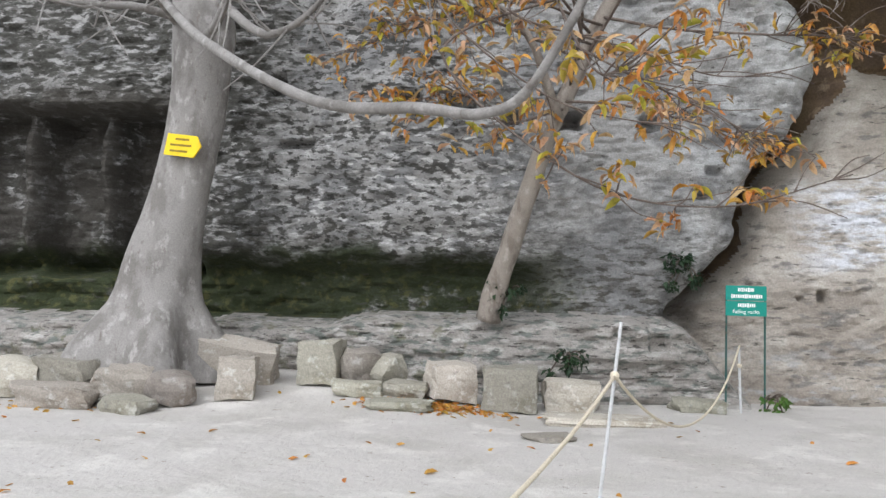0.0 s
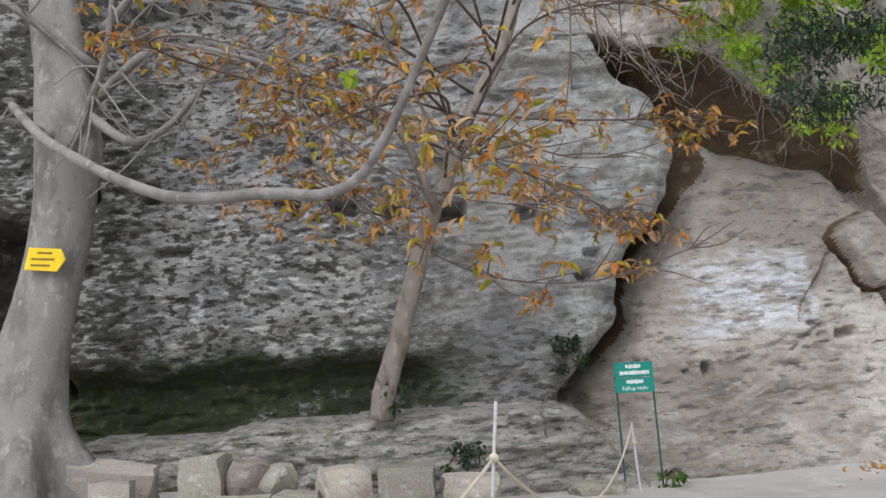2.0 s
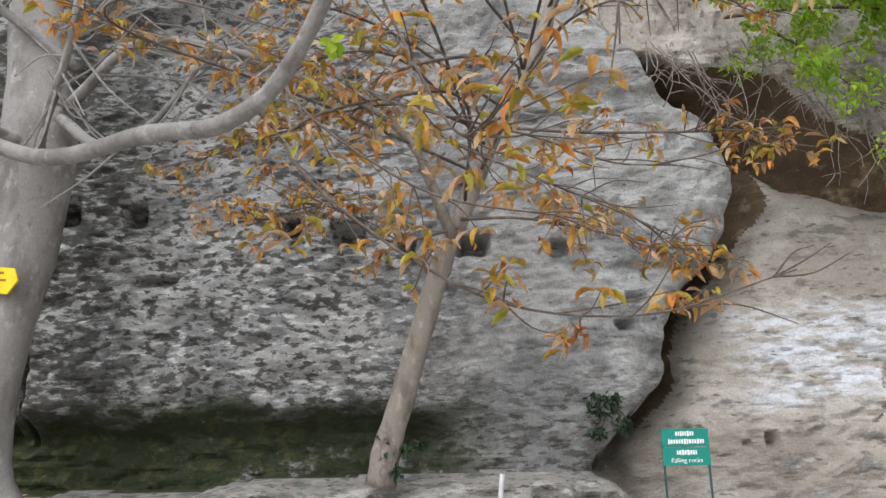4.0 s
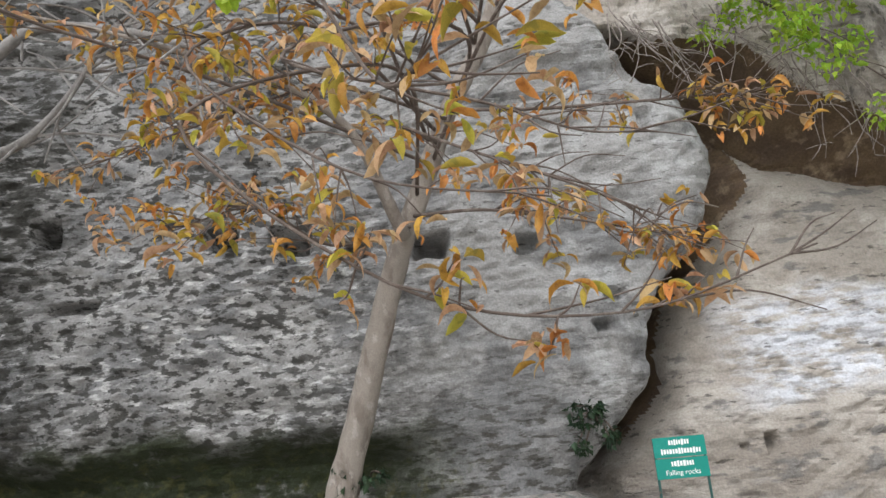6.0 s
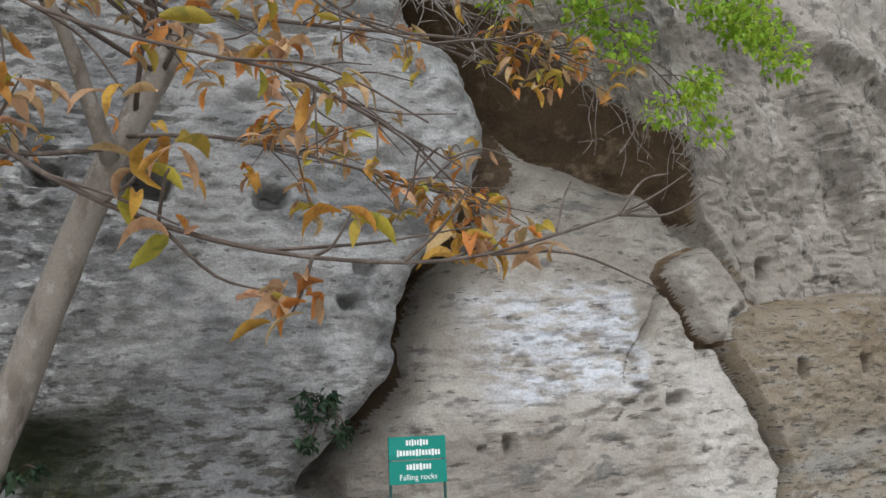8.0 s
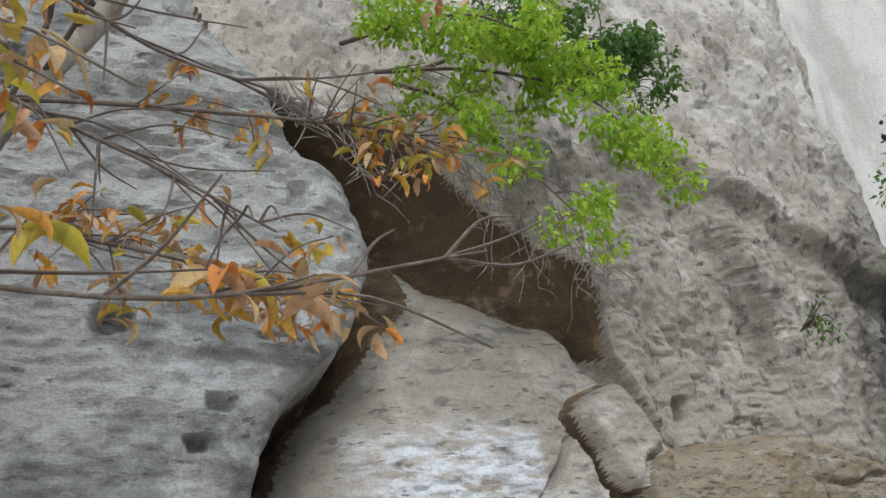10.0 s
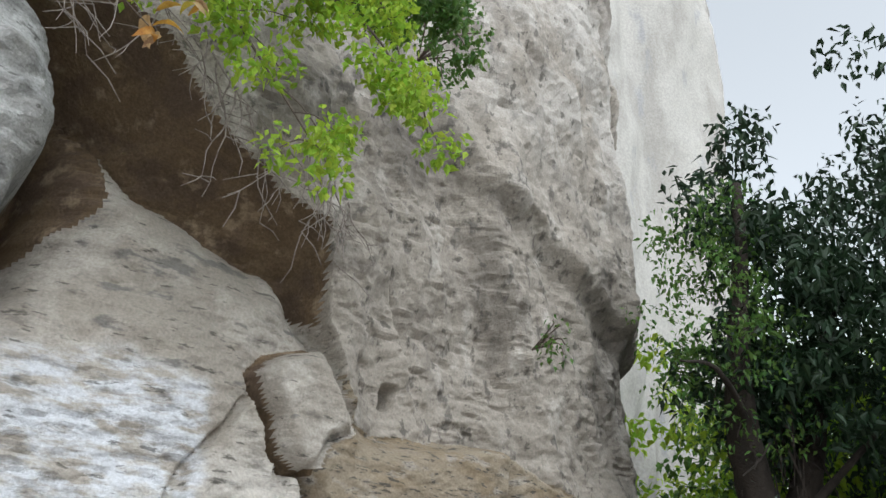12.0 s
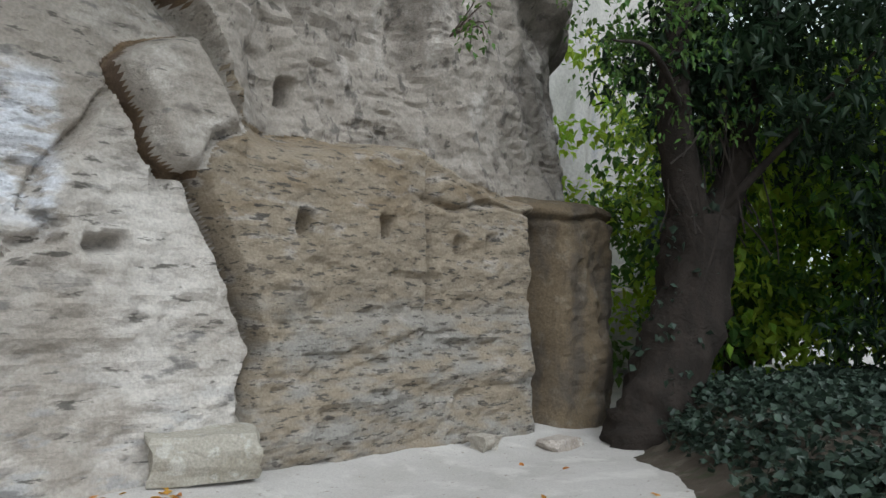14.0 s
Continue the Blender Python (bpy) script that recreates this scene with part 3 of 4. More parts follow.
STONES = [
    ("stone_slab", -3.98, 9.30, (0.95, 0.35, 0.42), 8, 18, 3, "pale slanting stone slab propped behind a block", 0.16),
    ("stone_block", -3.78, 8.75, (0.42, 0.36, 0.46), 10, 4, 5, "pale squared stone block standing on the sand", 0.12),
    ("stone_block", -2.98, 9.45, (0.48, 0.42, 0.52), -6, 3, 7, "rough grey brown stone block by the ledge", 0.14),
    ("boulder", -2.53, 9.5, (0.42, 0.4, 0.42), 20, 8, 9, "rounded brown boulder by the ledge", 0.5),
    ("boulder", -2.18, 9.55, (0.34, 0.34, 0.36), 50, 5, 11, "small rounded grey boulder", 0.5),
    ("stone_slab", -2.43, 9.1, (0.55, 0.35, 0.16), 12, 3, 13, "low flat pale stone", 0.25),
    ("stone_slab", -1.88, 9.2, (0.5, 0.3, 0.18), -12, 5, 15, "low flat broken stone", 0.3),
    ("stone_block", -1.36, 9.25, (0.52, 0.45, 0.40), 22, 5, 17, "pale wedge shaped stone block", 0.2),
    ("stone_block", -0.66, 9.25, (0.62, 0.45, 0.50), 4, 1, 19, "large squared cream stone block", 0.08),
    ("stone_block", 0.07, 9.55, (0.62, 0.4, 0.36), -4, 3, 21, "weathered grey brown stone block", 0.25),
    ("stone_slab", 0.35, 8.75, (1.2, 0.5, 0.10), 2, 0, 23, "thin flat pale slab lying on the sand", 0.2),
    ("stone_slab", -0.23, 7.55, (0.42, 0.3, 0.08), 30, 0, 25, "thin flat stone half sunk in the sand", 0.35),
    ("boulder", -6.30, 8.5, (0.62, 0.5, 0.42), 10, 5, 27, "rounded pale boulder at the tree's roots", 0.4),
    ("boulder", -5.70, 8.55, (0.75, 0.5, 0.45), -10, 3, 29, "broad pale boulder at the tree's roots", 0.35),
    ("boulder", -4.90, 8.45, (0.65, 0.5, 0.40), 15, 4, 31, "broad pale boulder at the tree's roots", 0.4),
    ("stone_slab", -5.60, 8.1, (0.85, 0.4, 0.26), 5, 2, 33, "flat pale stone before the tree's roots", 0.3),
    ("boulder", -4.40, 8.4, (0.45, 0.4, 0.3), 40, 6, 35, "mottled stone beside the tree's roots", 0.5),
    ("boulder", -7.00, 8.6, (0.6, 0.5, 0.4), 0, 6, 37, "pale boulder in the row of stones", 0.4),
    ("boulder", -7.80, 8.6, (0.7, 0.5, 0.45), 30, 6, 39, "pale boulder in the row of stones", 0.4),
    ("stone_slab", -4.70, 8.0, (0.5, 0.3, 0.16), -15, 4, 41, "small flat stone before the roots", 0.35),
    ("stone_block", 6.15, 10.9, (0.82, 0.5, 0.36), -16, 2, 43, "low rough stone block beside the cliff foot", 0.15),
    ("stone_slab", 1.60, 9.9, (0.6, 0.3, 0.16), 5, 3, 45, "pale flat stone at the foot of the ledge", 0.3),
    ("stone_slab", -1.88, 8.7, (0.7, 0.4, 0.10), 5, 1, 47, "flat stone half buried in sand", 0.3),
    ("boulder", 9.00, 10.55, (0.3, 0.22, 0.16), 5, 1, 49, "small stone along the cliff foot", 0.5),
    ("stone_slab", 9.90, 10.3, (0.5, 0.3, 0.12), 5, 1, 51, "flat stone along the cliff foot", 0.3),
]
for name, x, y, size, turn, tilt, seed, label, blocky in STONES:
    stone(name, x, y, size, turn, tilt, seed, label, "stones along the cliff foot", blocky=blocky)


# ---- leaves ----
def leaf_data(length, width, curl, fold, seed):
    """A curled leaf that grows along x from its stalk."""
    rng = random.Random(seed)
    verts, faces, n = [], [], 6
    a, px, pz = rng.uniform(-0.2, 0.2), 0.0, 0.0
    for i in range(n + 1):
        t = i / n
        w = width * (math.sin(math.pi * min(1, t * 0.9 + 0.06)) ** 0.8) * (0.6 + 0.55 * t) * (1 if i < n else 0.1)
        wob = rng.uniform(-0.12, 0.12) * width
        lift = fold * w
        verts += [Vector((px, -w + wob, pz + lift)), Vector((px, wob * 0.5, pz)), Vector((px, w + wob, pz + lift * rng.uniform(0.6, 1.2)))]
        px, pz = px + math.cos(a) * length / n, pz + math.sin(a) * length / n
        a -= curl / n
    for i in range(n):
        for k in range(2):
            q = 3 * i + k
            faces.append((q, q + 1, q + 4, q + 3))
    return verts, faces


def flat_leaf(length, width):
    v = [Vector((0, 0, 0)), Vector((0.35, -0.5, 0.06)), Vector((1, 0, -0.1)), Vector((0.35, 0.5, 0.06))]
    return [Vector((p.x * length, p.y * width, p.z * length)) for p in v], [(0, 1, 2), (0, 2, 3)]


def foliage(name, spots, shapes, material_, parent, label="", spread=1.0, droop=0.3, seed=0, scale=(0.7, 1.3)):
    """Many small leaves as one mesh, at the spots (place, radius, count)."""
    rng = np.random.default_rng(seed)
    verts, faces, base = [], [], 0
    shapes = [(np.array([tuple(p) for p in v]), f) for v, f in shapes]
    for place, radius, count in spots:
        radius = np.asarray(radius if np.ndim(radius) else (radius,) * 3, float)
        for _ in range(count):
            d = rng.normal(size=3)
            d *= rng.random() ** 0.4 / max(np.linalg.norm(d), 1e-6)
            c = np.asarray(place) + d * radius * spread
            m = np.array(Euler((rng.uniform(-1, 1), rng.uniform(-0.4, 1.1) + droop, rng.uniform(0, 6.28))).to_matrix())
            v, f = shapes[rng.integers(len(shapes))]
            v = v @ m.T * rng.uniform(*scale) + c
            verts.append(v)
            faces += [tuple(i + base for i in q) for q in f]
            base += len(v)
    me = bpy.data.meshes.new(name)
    me.from_pydata(np.concatenate(verts).tolist(), [], faces)
    me.update()
    ob = mesh_object(name, me, material_, parent, label)
    ob["kind"] = "stuff"
    return ob


def limb(name, points, r0, r1, mat, parent, steps=6, sides=8, rough=0.15, seed=0):
    pts = spline(points, steps)
    n = len(pts)
    radii = [r0 + (r1 - r0) * (i / (n - 1)) ** 0.8 for i in range(n)]
    return mesh_object(name, raw_mesh(name, *tube_data(pts, radii, sides, rough, seed)), mat, parent, smooth=True), pts


# ---- grey tree with the yellow arrow ----
def grey_tree():
    tree = empty("tree", (-5.12, 9.2, 0.2))
    tagged(tree, "thick grey trunked tree with spreading roots", "tree")
    inv = Matrix.Translation((5.75, -9.2, -0.2))
    pts = spline([(-5.72, 9.2, 0.2), (-5.72, 9.2, 0.75), (-5.62, 9.2, 1.6), (-5.4, 9.2, 2.6), (-5.26, 9.2, 3.5), (-5.25, 9.2, 4.6), (-5.45, 9.25, 6.0), (-5.7, 9.3, 7.5)], 6)
    prof = curve([(0, 0.98), (0.5, 0.80), (1.0, 0.52), (1.6, 0.42), (2.4, 0.36), (3.5, 0.355), (4.3, 0.40), (5, 0.33), (7.5, 0.24)])
    verts, faces, sides = [], [], 28
    for p in pts:
        h = p.z - 0.2
        flare = max(0.0, 1 - h / 1.3)
        for k in range(sides):
            a = 2 * math.pi * k / sides
            r = float(prof(h)) * (1 + flare * 0.28 * math.sin(5 * a + 0.6) + 0.06 * math.sin(3 * a + h * 1.5) + 0.10 * noise.noise(Vector((math.cos(a), math.sin(a), h * 0.9)) * 1.7))
            verts.append((p.x + 5.75 + r * math.cos(a), p.y - 9.2 + r * 0.85 * math.sin(a), p.z - 0.2))
    for i in range(len(pts) - 1):
        for k in range(sides):
            q = i * sides + k, i * sides + (k + 1) % sides
            faces.append((q[0], q[1], q[1] + sides, q[0] + sides))
    mesh_object("trunk", raw_mesh("trunk", verts, faces), M_BARK, tree, smooth=True)
    arms = [[(-5.1, 9.1, 4.5), (-5.6, 8.4, 4.55), (-6.4, 7.8, 4.45), (-7.6, 7.2, 4.9)],
            [(-5.1, 9.0, 4.4), (-4.6, 8.2, 4.35), (-4.1, 7.6, 4.9), (-3.9, 7.3, 5.8)],
            [(-4.9, 9.1, 5.0), (-3.9, 8.4, 5.3), (-2.9, 8.0, 5.0), (-2.2, 7.7, 4.6)],
            [(-4.9, 9.0, 4.8), (-4.2, 8.6, 4.3), (-3.6, 8.4, 4.5), (-3.0, 8.2, 5.2)],
            [(-4.9, 9.2, 5.5), (-5.9, 8.6, 6.2), (-6.8, 8.4, 6.4)],
            [(-4.85, 9.2, 6.0), (-4.0, 8.8, 6.6), (-3.2, 8.6, 7.2)],
            [(-5.5, 9.0, 4.6), (-4.8, 7.2, 4.2), (-3.6, 5.6, 3.2), (-2.4, 4.5, 2.45), (-1.63, 3.86, 2.24), (-1.31, 3.61, 2.15), (-1.08, 3.45, 2.25), (-0.8, 3.2, 2.7), (-0.3, 2.7, 3.6)]]
    rng = random.Random(4)
    for k, arm in enumerate(arms):
        arm = [inv @ Vector(p) for p in arm]
        ob, line = limb("branch", arm, 0.05 if k == 6 else 0.07, 0.016 if k == 6 else 0.02, M_BARK, tree, seed=k)
        if k == 6:
            continue
        pieces = []
        for _ in range(20):
            s = line[rng.randrange(len(line) // 3, len(line))]
            e = s + Vector((rng.uniform(-0.7, 1.1), rng.uniform(-0.5, 0.3), rng.uniform(-0.9, 0.6)))
            mid = (s + e) / 2 + Vector((0, 0, rng.uniform(-0.15, 0.1)))
            pieces.append(tube_data(spline([s, mid, e], 4), [0.014 - 0.001 * i for i in range(9)], 5))
        mesh_object("twig_tangle", raw_mesh("twig_tangle", *join_data(pieces)), M_BARK, ob)["kind"] = "stuff"
    return tree


grey_tree()


def arrow_sign():
    sign = empty("arrow_sign", (-4.60, 8.80, 3.02))
    tagged(sign, "yellow painted wooden arrow board nailed to the trunk", "sign")
    sign.rotation_euler = (radians(-4), radians(6), radians(-8))
    bm = bmesh.new()
    outline = [(-0.28, -0.15), (0.2, -0.16), (0.29, 0.01), (0.2, 0.15), (-0.27, 0.16)]
    low = [bm.verts.new((x, 0.012, z)) for x, z in outline]
    face = bm.faces.new(low)
    made = bmesh.ops.extrude_face_region(bm, geom=[face])
    bmesh.ops.translate(bm, vec=(0, -0.024, 0), verts=[g for g in made["geom"] if isinstance(g, bmesh.types.BMVert)])
    bmesh.ops.recalc_face_normals(bm, faces=bm.faces)
    bmesh.ops.bevel(bm, geom=bm.edges[:], offset=0.004, segments=1, affect="EDGES")
    sign.scale = (0.85, 1, 0.85)
    board = part("board", bm, M_YELLOW, sign)
    for x, z, w in ((-0.02, 0.085, 0.22), (-0.03, 0.0, 0.34), (-0.05, -0.085, 0.28)):
        part("line_of_print", box_bm((w, 0.003, 0.03), (x, -0.0145, z)), M_BLACK, board)


arrow_sign()


# ---- green warning sign on two legs ----
def warning_sign():
    sign = empty("warning_sign", (2.25, 10.25, on_ground(2.25, 10.25)))
    tagged(sign, "green enamel sign with white print on two thin legs", "sign")
    for x in (-0.235, 0.235):
        bm = bmesh.new()
        bmesh.ops.create_cone(bm, cap_ends=True, segments=10, radius1=0.013, radius2=0.013, depth=1.57, matrix=Matrix.Translation((x, 0.012, 0.775)))
        part("leg", bm, M_POST, sign)
    for z in (1.47, 1.275):
        plate = part("plate", box_bm((0.5, 0.008, 0.186), (0, -0.008, z), 0.003), M_GREEN, sign)
        for dz, w in ((0.042, 0.20), (-0.04, 0.36)):
            if z < 1.3 and dz < 0:
                words = bpy.data.curves.new("words", "FONT")
                words.body, words.size, words.align_x, words.extrude = "Falling rocks", 0.066, "CENTER", 0.001
                holder = new("words", words)
                me = bpy.data.meshes.new_from_object(holder.evaluated_get(bpy.context.evaluated_depsgraph_get()))
                bpy.data.objects.remove(holder)
                me.transform(Matrix.Translation((0, -0.0135, z + dz - 0.02)) @ Matrix.Rotation(radians(90), 4, "X"))
                mesh_object("words", me, M_WHITE, plate, "white words Falling rocks")["kind"] = "stuff"
                continue
            x, rng = -w / 2, random.Random(int(z * 100 + w * 50))
            while x < w / 2:
                lw = rng.uniform(0.014, 0.024)
                part("letter", box_bm((lw, 0.002, 0.042 if rng.random() < 0.75 else 0.054), (x + lw / 2, -0.0135, z + dz)), M_WHITE, plate)
                x += lw + 0.008


warning_sign()


# ---- rope barrier ----
def rope_post(x, y, height, lean, r=0.012):
    post = empty("rope_post", (x, y, on_ground(x, y)))
    tagged(post, "thin metal rod that carries a rope", "post", "posts of the rope barrier")
    bm = bmesh.new()
    bmesh.ops.create_cone(bm, cap_ends=True, segments=10, radius1=r, radius2=r * 0.9, depth=height, matrix=Matrix.Translation((0, 0, height / 2 - 0.02)))
    bmesh.ops.transform(bm, matrix=pose(0, 0, 0, 0, lean, 0), verts=bm.verts)
    part("rod", bm, M_ZINC, post)
    bm = bmesh.new()
    bmesh.ops.create_uvsphere(bm, u_segments=10, v_segments=6, radius=0.03, matrix=Matrix.Translation((math.tan(radians(lean)) * height * 0.7, 0, height * 0.7)))
    part("knot", bm, M_ROPE, post)
    return Vector((x + math.tan(radians(lean)) * height * 0.7, y, on_ground(x, y) + height * 0.7))


knot_a = rope_post(0.0, 5.02, 1.2, 6)
knot_b = rope_post(2.13, 10.0, 0.82, -2, 0.016)
knot_b.z += 0.24
knot_c = rope_post(-1.05, 1.05, 0.72, 0)


def rope(a, b, sag):
    line = [a.lerp(b, t / 30) - Vector((0, 0, sag * 4 * (t / 30) * (1 - t / 30))) for t in range(31)]
    line = [Vector((p.x, p.y, max(p.z, on_ground(p.x, p.y) + 0.012))) for p in line]
    ob = mesh_object("rope", raw_mesh("rope", *tube_data(line, [0.011] * 31, 7)), M_ROPE, smooth=True)
    tagged(ob, "pale slack rope between thin posts", "rope")


rope(knot_a, knot_b, 0.6)
rope(knot_a, knot_c, 0.12)


# ---- young tree with withered orange leaves ----
def chestnut():
    tree = empty("tree", (-0.97, 10.02, 1.1))
    tagged(tree, "slender leaning tree with withered orange leaves", "tree")
    inv = Matrix.Translation((1.3, -10.0, -1.08))

    def own(points):
        return [inv @ Vector(p) for p in points]

    limb("trunk", own([(-1.32, 10.05, 1.02), (-1.2, 9.95, 1.5), (-0.93, 9.8, 2.33), (-0.66, 9.65, 3.2), (-0.4, 9.5, 3.8), (0.0, 9.35, 4.7), (0.45, 9.2, 5.5), (0.75, 9.1, 6.5), (0.9, 9.0, 7.6)]), 0.16, 0.06, M_BARK2, tree, 6, 12, seed=2)
    mains = [
        [(-0.50, 9.40, 3.50), (-1.00, 8.60, 4.40), (-2.30, 8.02, 4.84), (-3.70, 7.59, 5.09)],
        [(-0.36, 9.40, 3.90), (-0.31, 8.17, 4.39), (-0.81, 7.16, 4.02), (-1.56, 6.44, 3.32), (-0.44, 6.22, 2.27), (0.64, 6.22, 2.04), (1.68, 6.30, 2.32)],
        [(-0.20, 9.40, 4.20), (0.20, 8.31, 4.77), (-0.35, 7.30, 4.42), (-1.02, 6.58, 3.77), (0.10, 6.58, 3.39), (0.70, 6.80, 3.26), (1.16, 6.94, 3.28)],
        [(-0.10, 9.40, 4.50), (-0.96, 7.88, 4.78), (-1.68, 6.87, 4.01), (-0.68, 6.37, 2.96), (0.37, 6.15, 2.63)],
        [(0.10, 9.30, 4.90), (0.61, 8.31, 5.28), (1.28, 7.74, 5.25), (1.82, 7.66, 5.17), (2.36, 7.66, 5.28)],
        [(0.30, 9.20, 5.30), (-0.00, 8.02, 5.99), (0.44, 7.30, 5.43), (1.01, 7.16, 4.93), (1.47, 7.16, 4.93)],
        [(0.00, 9.30, 4.70), (0.70, 8.60, 4.30), (1.54, 8.17, 4.08), (2.08, 8.02, 4.01), (2.51, 7.95, 3.92)],
        [(-0.40, 9.40, 3.70), (0.20, 8.80, 3.50), (0.81, 8.38, 3.23), (1.23, 8.17, 3.05), (1.55, 8.10, 2.96)],
        [(-0.45, 9.40, 3.60), (-1.10, 8.80, 3.30), (-1.63, 8.38, 3.53), (-2.29, 8.10, 3.27)],
        [(0.50, 9.20, 5.60), (0.91, 8.46, 6.25), (1.56, 8.02, 6.51), (2.33, 7.81, 6.29)],
        [(0.40, 9.20, 5.50), (-0.51, 8.31, 6.09), (-1.50, 7.74, 6.11), (-2.45, 7.38, 5.84)],
        [(-0.10, 9.40, 4.40), (-0.52, 8.17, 4.08), (-0.01, 7.59, 3.57), (0.77, 7.30, 3.08), (1.24, 7.16, 2.77)],
        [(0.10, 9.30, 4.90), (-1.24, 8.17, 5.32), (-2.90, 7.38, 5.40), (-4.43, 7.02, 5.82)],
        [(0.00, 9.30, 4.60), (-1.01, 8.53, 4.62), (-2.04, 8.31, 4.26), (-2.99, 8.17, 3.87)],
        [(0.60, 9.10, 6.00), (1.04, 8.02, 6.62), (1.38, 7.74, 6.96), (1.84, 7.59, 6.93)],
        [(0.30, 9.20, 5.30), (0.56, 7.16, 5.73), (0.69, 5.86, 5.26), (0.45, 5.07, 3.20)],
        [(-0.20, 9.40, 4.40), (-0.67, 7.45, 5.04), (-1.04, 6.01, 4.67), (-0.45, 5.40, 3.0), (-0.2, 5.0, 2.75)],
        [(-0.20, 9.40, 4.20), (-1.70, 7.88, 4.36), (-2.94, 6.73, 4.44), (-2.37, 5.94, 4.16), (-1.12, 5.79, 3.68)],
    ]
    rng = random.Random(12)
    tips = []
    for k, line in enumerate(mains):
        ob, pts = limb("branch", own(line), 0.02 if k else 0.065, 0.005, M_TWIG if k else M_BARK2, tree, 7, 7, 0.2, k)
        pieces = []
        for _ in range(8 if k == 17 else 30):
            i = rng.randrange(len(pts) // 4, int((len(pts) - 1) * (0.6 if k == 17 else 1)))
            s = pts[i]
            d = (pts[i + 1] - pts[i]).normalized()
            e = s + d * rng.uniform(0.15, 0.5) + Vector((rng.uniform(-0.35, 0.35), rng.uniform(-0.35, 0.35), rng.uniform(-0.25, 0.3)))
            mid = (s + e) / 2 + Vector((0, 0, rng.uniform(-0.06, 0.08)))
            sp = spline([s, mid, e], 4)
            pieces.append(tube_data(sp, [0.007 - 0.0005 * j for j in range(9)], 4))
            tips += [(e, k)] + ([(mid, k)] if rng.random() < 0.35 else [])
        if k != 17:
            tips.append((pts[-1], k))
        else:
            sprig = pts[-1]
        mesh_object("twig_tangle", raw_mesh("twig_tangle", *join_data(pieces)), M_TWIG, ob)["kind"] = "stuff"
    shapes = [leaf_data(rng.uniform(0.13, 0.19), rng.uniform(0.018, 0.032), rng.uniform(0.4, 2.4), rng.uniform(0.7, 1.9), s) for s in range(8)]
    tones = [M_LEAF_O, M_LEAF_O, M_LEAF_B, M_LEAF_B, M_LEAF_Y, M_LEAF_O, M_LEAF_B, M_LEAF_B]
    meshes = []
    for k, (v, f) in enumerate(shapes):
        me = raw_mesh("leaf", v, f)
        me.materials.append(tones[k])
        me.polygons.foreach_set("use_smooth", [True] * len(me.polygons))
        meshes.append(me)
    green = raw_mesh("leaf", *leaf_data(0.1, 0.035, 0.5, 0.3, 77))
    green.materials.append(M_LEAF_G)
    for k in range(7):
        ob = new("leaf", green)
        ob.parent = tree
        ob.matrix_local = Matrix.LocRotScale(sprig, Euler((rng.uniform(-0.8, 0.8), rng.uniform(-0.2, 1.2), k * 0.9)), Vector((1, 1, 1)) * rng.uniform(0.8, 1.1))
    spots = []
    for e, k in tips:
        for _ in range(rng.choice((3, 4, 5, 6))):
            spots.append(e + Vector((rng.uniform(-0.07, 0.07), rng.uniform(-0.07, 0.07), rng.uniform(-0.05, 0.04))))
    spots = [p for p in spots if not (p.y < -2.2 and (p.x > 2.55 or p.x > 1.75 and p.z > 1.15))]
    spots.sort(key=lambda p: p.y)
    rest = [[], [], []]
    for n, p in enumerate(spots):
        m = Matrix.LocRotScale(p, Euler((rng.uniform(-0.9, 0.9), rng.uniform(-0.5, 0.7), rng.uniform(0, 6.28))), Vector((1, 1, 1)) * rng.uniform(0.55, 1.15))
        k = rng.randrange(8)
        if n < 290:
            ob = new("leaf", meshes[k])
            ob.parent = tree
            ob.matrix_local = m
        else:
            v, f = shapes[k]
            rest[(0, 0, 1, 1, 2, 0, 1, 1)[k]].append(([m @ q for q in v], f))
    for group, mat in zip(rest, (M_LEAF_O, M_LEAF_B, M_LEAF_Y)):
        ob = mesh_object("crown", raw_mesh("crown", *join_data(group)), mat, tree, smooth=True)
        ob["kind"] = "stuff"


chestnut()


# ---- fallen leaves ----
def fallen_leaves():
    rng = random.Random(8)
    shape = leaf_data(0.11, 0.03, 0.8, 0.5, 3)
    pieces = []
    for k in range(620):
        spot = rng.random()
        if spot < 0.6:
            x, y = rng.gauss(-1.55, 0.42), rng.gauss(8.85, 0.16)
        elif spot < 0.78:
            x, y = rng.gauss(-6.6, 0.7), rng.gauss(8.0, 0.2)
        elif spot < 0.86:
            x, y = rng.gauss(5.5, 0.25), rng.gauss(10.6, 0.12)
        else:
            x, y = rng.uniform(-6, 9), rng.uniform(3, 10)
        m = Matrix.LocRotScale((x, y, on_ground(x, y) + 0.015), Euler((rng.uniform(-0.4, 0.4), rng.uniform(-0.2, 0.3), rng.uniform(0, 6.28))), Vector((1, 1, 1)) * rng.uniform(0.6, 1.1))
        pieces.append(([m @ v for v in shape[0]], shape[1]))
    ob = mesh_object("fallen_leaves", raw_mesh("fallen_leaves", *join_data(pieces)), M_LEAF_O)
    tagged(ob, "brown fallen leaves drifted against the stones", "leaves", kind="stuff")


fallen_leaves()


